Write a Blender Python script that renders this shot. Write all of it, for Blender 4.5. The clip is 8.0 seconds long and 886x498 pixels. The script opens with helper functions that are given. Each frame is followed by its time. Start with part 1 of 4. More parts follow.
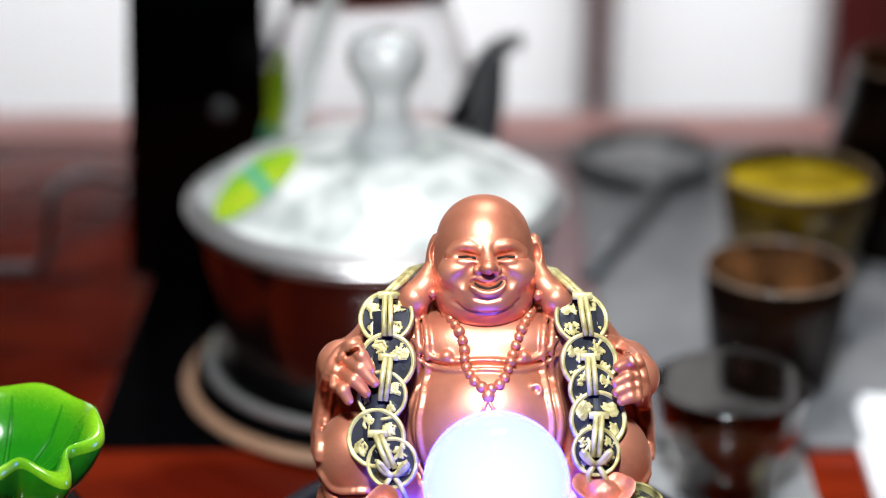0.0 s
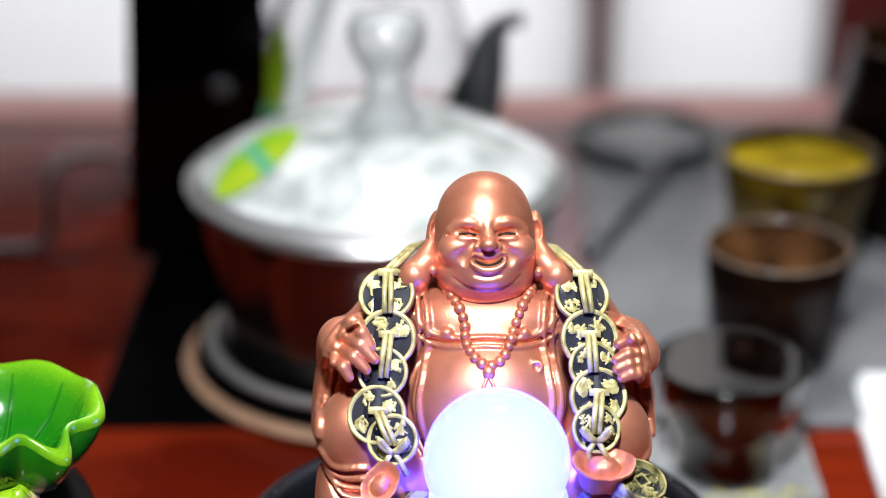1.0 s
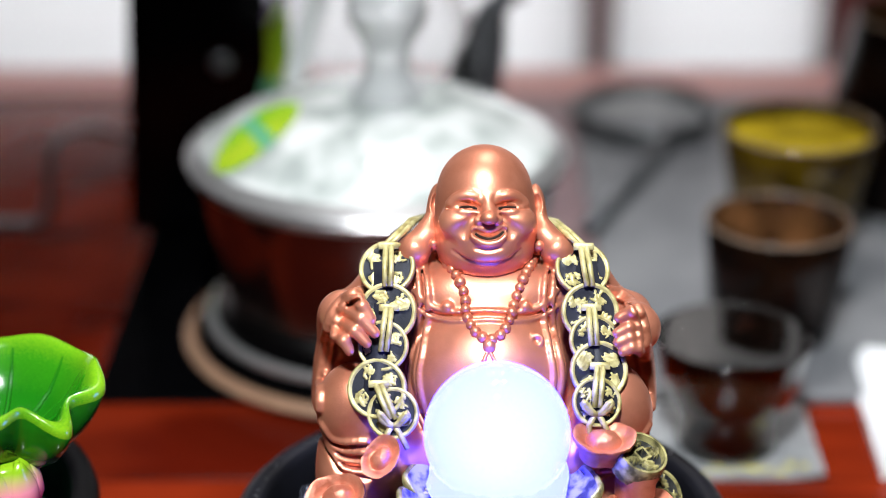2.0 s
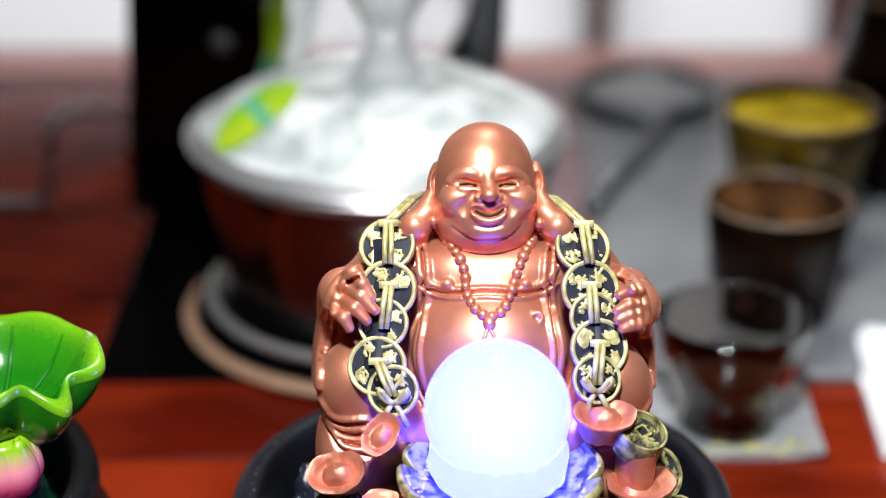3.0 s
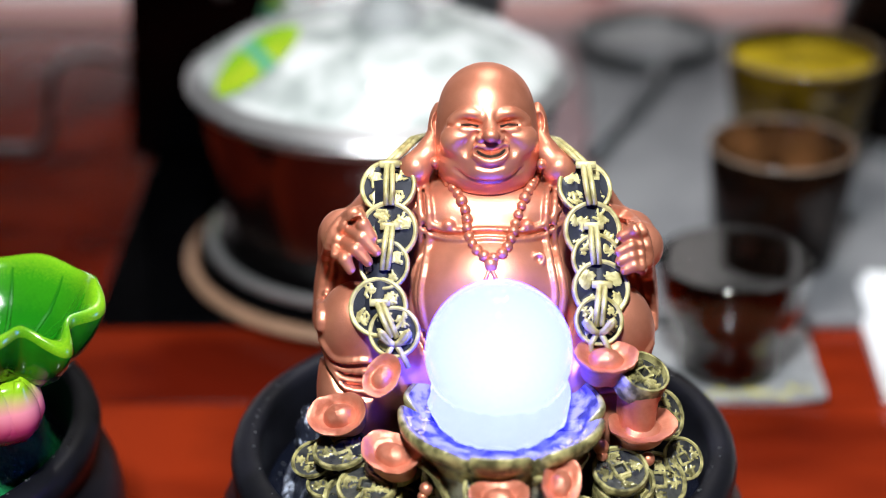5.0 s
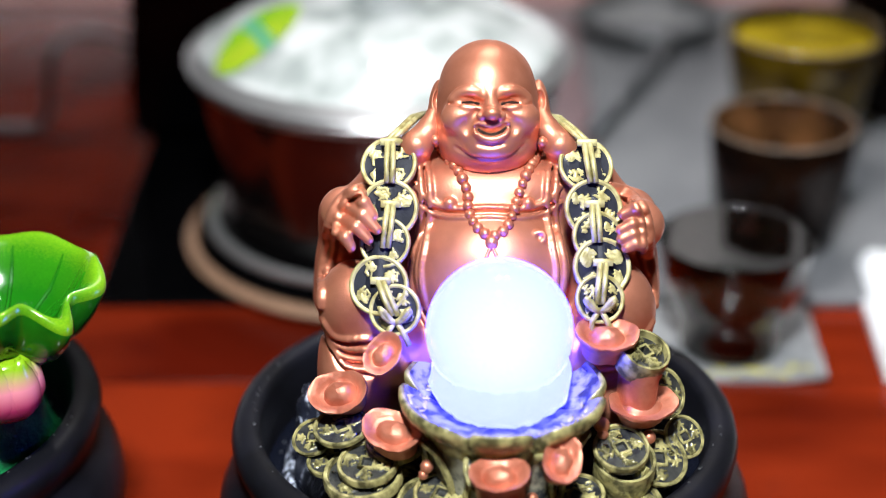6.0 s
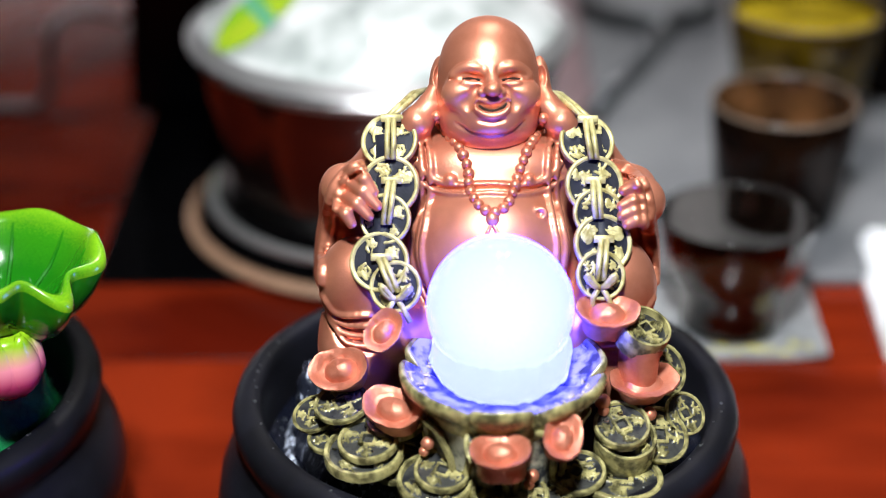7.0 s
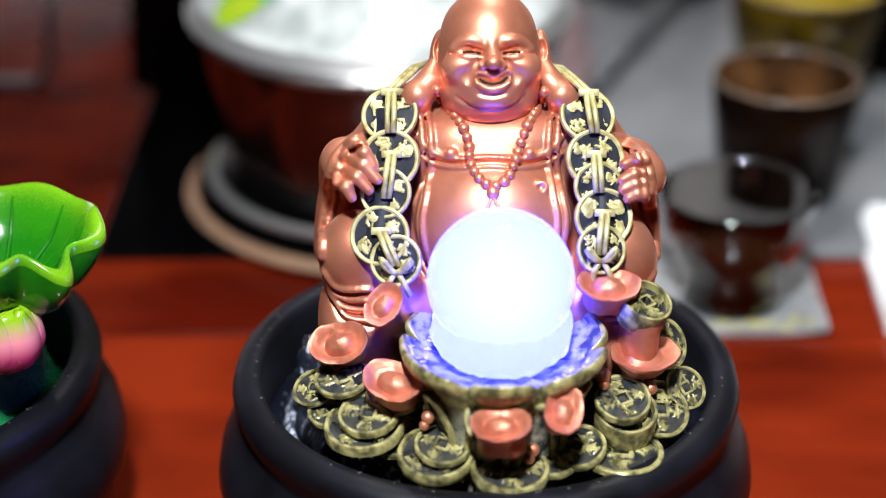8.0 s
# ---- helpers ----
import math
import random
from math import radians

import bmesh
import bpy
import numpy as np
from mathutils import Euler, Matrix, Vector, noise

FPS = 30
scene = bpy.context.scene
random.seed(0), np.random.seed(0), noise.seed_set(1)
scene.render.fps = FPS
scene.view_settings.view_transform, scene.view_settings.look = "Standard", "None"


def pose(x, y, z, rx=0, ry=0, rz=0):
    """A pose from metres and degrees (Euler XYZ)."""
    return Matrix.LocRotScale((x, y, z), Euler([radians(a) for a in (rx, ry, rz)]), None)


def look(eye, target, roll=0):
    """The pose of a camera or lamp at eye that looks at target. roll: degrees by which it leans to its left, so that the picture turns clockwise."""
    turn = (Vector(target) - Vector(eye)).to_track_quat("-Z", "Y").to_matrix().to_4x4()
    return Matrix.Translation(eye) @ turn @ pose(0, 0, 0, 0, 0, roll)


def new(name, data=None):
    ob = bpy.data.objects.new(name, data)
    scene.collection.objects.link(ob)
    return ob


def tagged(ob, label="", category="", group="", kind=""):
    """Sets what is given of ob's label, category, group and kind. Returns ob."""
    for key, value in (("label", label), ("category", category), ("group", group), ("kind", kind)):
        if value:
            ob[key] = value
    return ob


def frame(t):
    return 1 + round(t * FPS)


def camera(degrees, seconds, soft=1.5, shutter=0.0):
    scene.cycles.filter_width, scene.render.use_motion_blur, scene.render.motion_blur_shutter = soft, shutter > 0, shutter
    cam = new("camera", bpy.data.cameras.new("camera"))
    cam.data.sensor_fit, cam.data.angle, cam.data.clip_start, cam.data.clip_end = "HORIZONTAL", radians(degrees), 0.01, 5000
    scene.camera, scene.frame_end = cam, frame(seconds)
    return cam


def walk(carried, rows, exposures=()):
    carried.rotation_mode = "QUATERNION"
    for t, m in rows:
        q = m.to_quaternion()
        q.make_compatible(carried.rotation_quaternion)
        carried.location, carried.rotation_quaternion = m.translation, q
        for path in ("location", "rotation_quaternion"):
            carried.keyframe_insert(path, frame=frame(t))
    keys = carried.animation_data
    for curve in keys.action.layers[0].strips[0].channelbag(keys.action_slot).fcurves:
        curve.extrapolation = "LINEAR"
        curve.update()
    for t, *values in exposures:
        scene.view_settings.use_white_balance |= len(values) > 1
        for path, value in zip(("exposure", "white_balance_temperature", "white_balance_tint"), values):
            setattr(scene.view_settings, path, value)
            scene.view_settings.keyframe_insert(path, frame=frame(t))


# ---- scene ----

# ---------------------------------------------------------------- camera
cam = camera(25.97, 8.0, soft=0.6)
cam.data.dof.use_dof = True
cam.data.dof.focus_distance = 0.572
cam.data.dof.aperture_fstop = 4.7
ROWS = [
    (0.0, -0.0133, -0.5259, 0.3937, -22.300, -0.125, 0.000),
    (0.5, -0.0134, -0.5261, 0.3931, -22.567, -0.113, -0.010),
    (1.0, -0.0132, -0.5260, 0.3922, -22.846, -0.095, -0.010),
    (1.5, -0.0133, -0.5258, 0.3916, -23.219, -0.090, -0.010),
    (3.0, -0.0133, -0.5256, 0.3889, -24.023, -0.098, 0.010),
    (3.5, -0.0131, -0.5255, 0.3879, -24.354, -0.082, 0.030),
    (4.0, -0.0130, -0.5253, 0.3866, -24.761, -0.070, 0.040),
    (4.5, -0.0130, -0.5252, 0.3855, -25.102, -0.050, 0.040),
    (6.0, -0.0132, -0.5246, 0.3836, -25.992, -0.022, 0.020),
    (6.5, -0.0132, -0.5245, 0.3831, -26.263, -0.012, 0.035),
    (7.0, -0.0131, -0.5243, 0.3822, -26.577, 0.003, 0.035),
    (7.5, -0.0132, -0.5242, 0.3812, -26.863, 0.006, 0.032),
    (8.0, -0.0131, -0.5240, 0.3804, -27.205, 0.020, 0.032),
]
walk(cam, [(t, pose(x, y, z, 90 + pitch, roll, yaw)) for t, x, y, z, pitch, yaw, roll in ROWS])

# ---------------------------------------------------------------- light
world = bpy.data.worlds.new("room_air")
scene.world = world
world.use_nodes = True
world.node_tree.nodes["Background"].inputs[0].default_value = (0.9, 0.95, 1.0, 1)
world.node_tree.nodes["Background"].inputs[1].default_value = 0.006
scene.view_settings.exposure = 0.0


def ceiling_lamp(name, eye, target, size, watts, colour=(0.93, 0.975, 1.0)):
    data = bpy.data.lights.new(name, "AREA")
    data.shape, data.size, data.energy, data.color = "DISK", size, watts, colour
    ob = new(name, data)
    ob.matrix_world = look(eye, target)
    return ob


ceiling_lamp("ceiling_lamp", (-0.04, -0.10, 1.80), (0, 0.0, 0.1), 0.12, 2.5)
spot_data = bpy.data.lights.new("spot_lamp", "SPOT")
spot_data.energy, spot_data.color, spot_data.shadow_soft_size = 104, (0.92, 0.97, 1.0), 0.055
spot_data.spot_size, spot_data.spot_blend = radians(34), 0.85
new("spot_lamp", spot_data).matrix_world = look((-0.05, -0.56, 0.98), (0.04, 0.05, 0.08))
ceiling_lamp("ceiling_lamp", (-0.05, 0.85, 1.86), (0.05, 0.4, 0.0), 0.05, 8.5, (1.0, 0.96, 0.95))
ceiling_lamp("ceiling_lamp", (0.28, 0.95, 1.86), (0.1, 0.5, 0.0), 0.05, 10, (1.0, 0.96, 0.95))
# unseen strip of light added to brighten the white lower wall
wash = ceiling_lamp("wall_fill", (0.0, 1.02, 0.28), (0.0, 1.6, -0.35), 1.6, 12, (0.97, 0.97, 1.0))
wash.data.shape, wash.data.size_y = "RECTANGLE", 0.15


# ---------------------------------------------------------------- materials
def shader(name):
    m = bpy.data.materials.new(name)
    m.use_nodes = True
    return m, m.node_tree.nodes, m.node_tree.links, m.node_tree.nodes["Principled BSDF"]


def paint(name, colour, rough=0.5, metal=0.0, vary=0.25, scale=60.0, fine=900.0, bump=0.1, coat=0.0, second=None,
          stretch=(1, 1, 1), low=0.35, high=0.65, deep=0.0004, spec=0.5):
    """A surface with large blotches, fine grain, uneven gloss and a little relief."""
    m, n, l, p = shader(name)
    p.inputs["Metallic"].default_value = metal
    p.inputs["Coat Weight"].default_value = coat
    p.inputs["Coat Roughness"].default_value = 0.08
    p.inputs["Specular IOR Level"].default_value = spec
    where = n.new("ShaderNodeTexCoord")
    spread = n.new("ShaderNodeMapping")
    spread.inputs["Scale"].default_value = stretch
    l.new(where.outputs["Object"], spread.inputs[0])
    big, small = n.new("ShaderNodeTexNoise"), n.new("ShaderNodeTexNoise")
    for tex, s, d in ((big, scale, 4), (small, fine, 3)):
        tex.inputs["Scale"].default_value = s
        tex.inputs["Detail"].default_value = d
        l.new(spread.outputs[0], tex.inputs["Vector"])
    ramp = n.new("ShaderNodeMapRange")
    ramp.inputs[1].default_value, ramp.inputs[2].default_value = low, high
    l.new(big.outputs["Fac"], ramp.inputs[0])
    mix = n.new("ShaderNodeMix")
    mix.data_type = "RGBA"
    other = second or tuple(c * (1 - vary) for c in colour)
    mix.inputs[6].default_value, mix.inputs[7].default_value = (*other, 1), (*colour, 1)
    l.new(ramp.outputs[0], mix.inputs[0])
    l.new(mix.outputs[2], p.inputs["Base Color"])
    gloss = n.new("ShaderNodeMapRange")
    gloss.inputs[3].default_value, gloss.inputs[4].default_value = max(rough - 0.08, 0.02), min(rough + 0.1, 1)
    l.new(small.outputs["Fac"], gloss.inputs[0])
    l.new(gloss.outputs[0], p.inputs["Roughness"])
    if bump:
        b = n.new("ShaderNodeBump")
        b.inputs["Strength"].default_value, b.inputs["Distance"].default_value = bump, deep
        l.new(small.outputs["Fac"], b.inputs["Height"])
        l.new(b.outputs[0], p.inputs["Normal"])
    return m


def glass(name, colour=(1, 1, 1), rough=0.02, ior=1.45):
    m, n, l, p = shader(name)
    p.inputs["Base Color"].default_value = (*colour, 1)
    p.inputs["Transmission Weight"].default_value = 1
    p.inputs["Roughness"].default_value = rough
    p.inputs["IOR"].default_value = ior
    return m


COPPER = paint("copper_paint", (0.72, 0.275, 0.17), 0.40, 0.68, 0.22, 90, 1500, 0.12, second=(0.58, 0.20, 0.115))
CASTCOPPER = paint("rough_copper_paint", (0.58, 0.215, 0.135), 0.44, 0.46, 0.25, 160, 900, 0.35, second=(0.42, 0.125, 0.07))
GOLD = paint("antique_gold", (0.57, 0.51, 0.25), 0.42, 0.30, 0.4, 300, 1800, 0.3, second=(0.30, 0.25, 0.09), low=0.35, high=0.65)
INK = paint("dark_recess", (0.005, 0.006, 0.012), 0.45, 0.0, 0.3, 200, 1500, 0.2, second=(0.014, 0.015, 0.024), low=0.5, high=0.7, spec=0.22)
SLITSHADE = paint("brown_slit_shade", (0.014, 0.005, 0.003), 0.6, 0.0, 0.3, 200, 1500, 0.1, spec=0.2)
BLACKWARE = paint("black_resin", (0.009, 0.009, 0.014), 0.40, 0.0, 0.4, 40, 900, 0.06, second=(0.003, 0.003, 0.004), spec=0.28)
ROCK = paint("dark_rock", (0.012, 0.014, 0.024), 0.30, 0.0, 0.4, 520, 900, 0.6, second=(0.36, 0.39, 0.48), low=0.36, high=0.43, deep=0.001, stretch=(1, 1, 0.35))
LIME = paint("lime_crust", (0.50, 0.54, 0.66), 0.45, 0.0, 0.4, 420, 1600, 0.8, second=(0.02, 0.024, 0.04), low=0.50, high=0.58, deep=0.001)
WETGOLD = paint("wet_antique_gold", (0.45, 0.40, 0.17), 0.22, 0.25, 0.4, 260, 1600, 0.4, second=(0.09, 0.08, 0.035), low=0.36, high=0.62)
WORNDISH = paint("worn_silver_gold", (0.30, 0.29, 0.22), 0.30, 0.1, 0.4, 190, 1500, 0.3, second=(0.03, 0.033, 0.04), low=0.42, high=0.56)
WETDARK = paint("wet_dark_recess", (0.012, 0.013, 0.016), 0.30, 0.0, 0.3, 300, 1500, 0.4, second=(0.040, 0.040, 0.036), low=0.45, high=0.65, spec=0.4)
# broad darker blotches put the table's mottled reflections into the wood's colour
WOOD = paint("red_lacquered_wood", (0.20, 0.019, 0.0045), 0.15, 0.0, 0.4, 13, 260, 0.03, second=(0.070, 0.005, 0.0016), stretch=(0.5, 1.3, 1), low=0.38, high=0.66, spec=0.20)
ROSEWOOD = paint("rosy_wood", (0.62, 0.30, 0.27), 0.3, 0.0, 0.3, 10, 200, 0.03, second=(0.52, 0.22, 0.20), stretch=(0.5, 4, 1))
MAUVEWOOD = paint("dull_rosy_wood", (0.26, 0.165, 0.17), 0.35, 0.0, 0.3, 14, 200, 0.03, second=(0.17, 0.11, 0.12), stretch=(3, 0.6, 1))
DARKWOOD = paint("dark_red_timber", (0.055, 0.005, 0.004), 0.35, 0.0, 0.4, 8, 120, 0.05, second=(0.028, 0.003, 0.0025), stretch=(4, 4, 0.5))
DARKSURROUND = paint("unseen_dark_surround", (0.007, 0.0035, 0.003), 0.7, 0.0, 0.4, 3, 60, 0.05, stretch=(3, 3, 0.4))
SLATE = paint("grey_slate", (0.20, 0.202, 0.21), 0.42, 0.0, 0.2, 18, 500, 0.15, second=(0.125, 0.127, 0.137))
BLACKGLASS = paint("black_gloss_panel", (0.0012, 0.0012, 0.0015), 0.12, 0.0, 0.3, 20, 300, 0.0, spec=0.1)
STEEL = paint("polished_steel", (0.22, 0.205, 0.205), 0.20, 1.0, 0.1, 12, 300, 0.02, stretch=(1, 1, 6))
CHROME = paint("bright_steel", (0.80, 0.79, 0.78), 0.30, 0.85, 0.1, 12, 300, 0.02)
BRUSHED = paint("brushed_steel", (0.50, 0.49, 0.49), 0.34, 0.75, 0.1, 12, 300, 0.02)
IRON = paint("dark_metal", (0.15, 0.155, 0.165), 0.4, 0.6, 0.3, 40, 500, 0.1)
PLASTER = paint("white_plaster", (0.80, 0.81, 0.82), 0.8, 0.0, 0.05, 3, 90, 0.05)
FLOORTILE = paint("pale_floor", (0.5, 0.48, 0.46), 0.3, 0.0, 0.15, 3, 60, 0.02)
PORCELAIN = paint("white_porcelain", (0.83, 0.86, 0.85), 0.12, 0.0, 0.06, 30, 300, 0.0)
TANWOOD = paint("tan_wood", (0.33, 0.19, 0.12), 0.4, 0.0, 0.2, 60, 500, 0.1)
LEAFGREEN = paint("green_glaze", (0.06, 0.37, 0.008), 0.16, 0.0, 0.3, 70, 700, 0.05, coat=0.5, second=(0.02, 0.21, 0.005))
LEAFUNDER = paint("dark_green_glaze", (0.012, 0.17, 0.006), 0.14, 0.0, 0.3, 70, 700, 0.08, coat=0.5, second=(0.006, 0.08, 0.004))
LEAFBLEND = paint("airbrushed_green_glaze", (0.06, 0.37, 0.008), 0.16, 0.0, 0.3, 70, 700, 0.05, coat=0.5)
# sprayed glaze: deep green in the hollow of the leaf, lime towards its edge
spray = LEAFBLEND.node_tree
way, span, fade, cloudy = (spray.nodes.new(k) for k in ("ShaderNodeTexCoord", "ShaderNodeVectorMath", "ShaderNodeValToRGB", "ShaderNodeTexNoise"))
span.operation = "LENGTH"
cloudy.inputs["Scale"].default_value = 90
blur = spray.nodes.new("ShaderNodeMath")
blur.operation = "MULTIPLY_ADD"
blur.inputs[1].default_value = 0.010
spray.links.new(way.outputs["Object"], span.inputs[0])
spray.links.new(cloudy.outputs["Fac"], blur.inputs[0])
spray.links.new(span.outputs["Value"], blur.inputs[2])
scaled = spray.nodes.new("ShaderNodeMath")
scaled.operation = "MULTIPLY"
scaled.inputs[1].default_value = 20.0
spray.links.new(blur.outputs[0], scaled.inputs[0])
spray.links.new(scaled.outputs[0], fade.inputs[0])
stops = fade.color_ramp.elements
stops[0].position, stops[0].color = 0.48, (0.008, 0.13, 0.004, 1)
stops[1].position, stops[1].color = 0.90, (0.21, 0.42, 0.010, 1)
middle = stops.new(0.68)
middle.color = (0.030, 0.22, 0.006, 1)
spray.links.new(fade.outputs[0], spray.nodes["Principled BSDF"].inputs["Base Color"])
BUDBLEND = paint("sprayed_pink_glaze", (0.78, 0.10, 0.25), 0.22, 0.0, 0.2, 120, 700, 0.05, coat=0.4)
# pink glaze that turns lime green towards the crown of the bud
tint = BUDBLEND.node_tree
axis, split, hue = (tint.nodes.new(k) for k in ("ShaderNodeTexCoord", "ShaderNodeSeparateXYZ", "ShaderNodeValToRGB"))
level = tint.nodes.new("ShaderNodeMapRange")
level.inputs[1].default_value, level.inputs[2].default_value = -0.010, 0.012
tint.links.new(axis.outputs["Object"], split.inputs[0])
tint.links.new(split.outputs[2], level.inputs[0])
tint.links.new(level.outputs[0], hue.inputs[0])
hue.color_ramp.elements[0].position, hue.color_ramp.elements[0].color = 0.30, (0.62, 0.05, 0.17, 1)
hue.color_ramp.elements[1].position, hue.color_ramp.elements[1].color = 0.86, (0.25, 0.46, 0.012, 1)
blush = hue.color_ramp.elements.new(0.58)
blush.color = (0.80, 0.27, 0.32, 1)
tint.links.new(hue.outputs[0], tint.nodes["Principled BSDF"].inputs["Base Color"])
DEEPGREEN = paint("deep_green_glaze", (0.006, 0.13, 0.045), 0.10, 0.0, 0.4, 160, 700, 0.6, second=(0.015, 0.22, 0.07), low=0.45, high=0.62, deep=0.001)
CLOTH = paint("white_tissue", (0.80, 0.81, 0.83), 0.85, 0.0, 0.06, 60, 900, 0.5, deep=0.001)
MAT = paint("silver_grey_card", (0.34, 0.345, 0.35), 0.4, 0.1, 0.25, 120, 900, 0.3, second=(0.20, 0.205, 0.215))
YELLOW = paint("yellow_print", (0.70, 0.62, 0.12), 0.5, 0.0, 0.2, 150, 900, 0.1)
STICKER = paint("leaf_green_print", (0.17, 0.45, 0.012), 0.4, 0.0, 0.2, 30, 900, 0.0, second=(0.38, 0.48, 0.02))
TEAL = paint("teal_print", (0.12, 0.42, 0.22), 0.4, 0.0, 0.2, 40, 900, 0.0)
BROWNGLAZE = paint("dark_brown_glaze", (0.0022, 0.0012, 0.001), 0.16, 0.0, 0.5, 60, 500, 0.05, spec=0.12, second=(0.008, 0.0032, 0.0016))
RIMGLAZE = paint("pale_rim_glaze", (0.22, 0.16, 0.12), 0.2, 0.0, 0.3, 60, 500, 0.05, coat=0.4)
TANGLAZE = paint("tan_glaze", (0.13, 0.055, 0.02), 0.12, 0.0, 0.5, 45, 500, 0.05, coat=0.6, second=(0.018, 0.008, 0.004), low=0.42, high=0.60)
OLIVEGLAZE = paint("olive_brown_glaze", (0.085, 0.052, 0.003), 0.15, 0.0, 0.5, 60, 500, 0.05, spec=0.4, second=(0.010, 0.005, 0.0015))
TEA = paint("yellow_tea", (0.47, 0.34, 0.016), 0.04, 0.0, 0.1, 30, 300, 0.0, second=(0.22, 0.15, 0.008), low=0.4, high=0.6)
MILKGLASS = paint("steamed_glass", (0.64, 0.655, 0.645), 0.07, 0.0, 0.1, 46, 160, 0.0, second=(0.33, 0.36, 0.345), low=0.40, high=0.62)
CLEAR = glass("clear_glass")
CUPGLASS = glass("thick_clear_glass", (0.52, 0.48, 0.445), 0.02, 1.52)
DARKTEA = paint("dark_tea", (0.020, 0.009, 0.004), 0.05, 0.0, 0.2, 30, 300, 0.0)
WATER, wn, wl, wp = shader("dark_water")
wp.inputs["Base Color"].default_value = (0.004, 0.005, 0.010, 1)
wp.inputs["Roughness"].default_value = 0.04
ripple, lift = wn.new("ShaderNodeTexNoise"), wn.new("ShaderNodeBump")
ripple.inputs["Scale"].default_value = 160
lift.inputs["Strength"].default_value, lift.inputs["Distance"].default_value = 0.5, 0.001
wl.new(ripple.outputs["Fac"], lift.inputs["Height"])
wl.new(lift.outputs[0], wp.inputs["Normal"])
FOAM = glass("splashing_water", (0.95, 0.97, 1.0), 0.30, 1.33)
FOAM.node_tree.nodes["Principled BSDF"].inputs["Transmission Weight"].default_value = 0.95
FROST = glass("frosted_glass", (0.95, 0.97, 0.97), 0.01, 1.9)
FROST.node_tree.nodes["Principled BSDF"].inputs["Transmission Weight"].default_value = 0.6

# lit glass ball: a blue-white lamp shines through clouded glass
GLOW, gn, gl, gp = shader("lit_glass_and_water")
cloud, tone = gn.new("ShaderNodeTexNoise"), gn.new("ShaderNodeMix")
cloud.inputs["Scale"].default_value = 110
cloud.inputs["Detail"].default_value = 3
tone.data_type = "RGBA"
tone.inputs[6].default_value, tone.inputs[7].default_value = (0.62, 0.79, 17.0, 1), (0.86, 0.98, 18.0, 1)
gl.new(cloud.outputs["Fac"], tone.inputs[0])
gl.new(tone.outputs[2], gp.inputs["Emission Color"])
# emission peaks on the viewer's side, setting the ball's white centre into its glow
place, core, power = gn.new("ShaderNodeTexCoord"), gn.new("ShaderNodeVectorMath"), gn.new("ShaderNodeMapRange")
core.operation = "DISTANCE"
core.inputs[1].default_value = (0.0, -0.019, 0.026)
gl.new(place.outputs["Object"], core.inputs[0])
gl.new(core.outputs["Value"], power.inputs[0])
power.inputs[1].default_value, power.inputs[2].default_value = 0.005, 0.027
power.inputs[3].default_value, power.inputs[4].default_value = 1.25, 0.88
gl.new(power.outputs[0], gp.inputs["Emission Strength"])
gp.inputs["Base Color"].default_value = (0.06, 0.07, 0.08, 1)
gp.inputs["Roughness"].default_value = 0.08


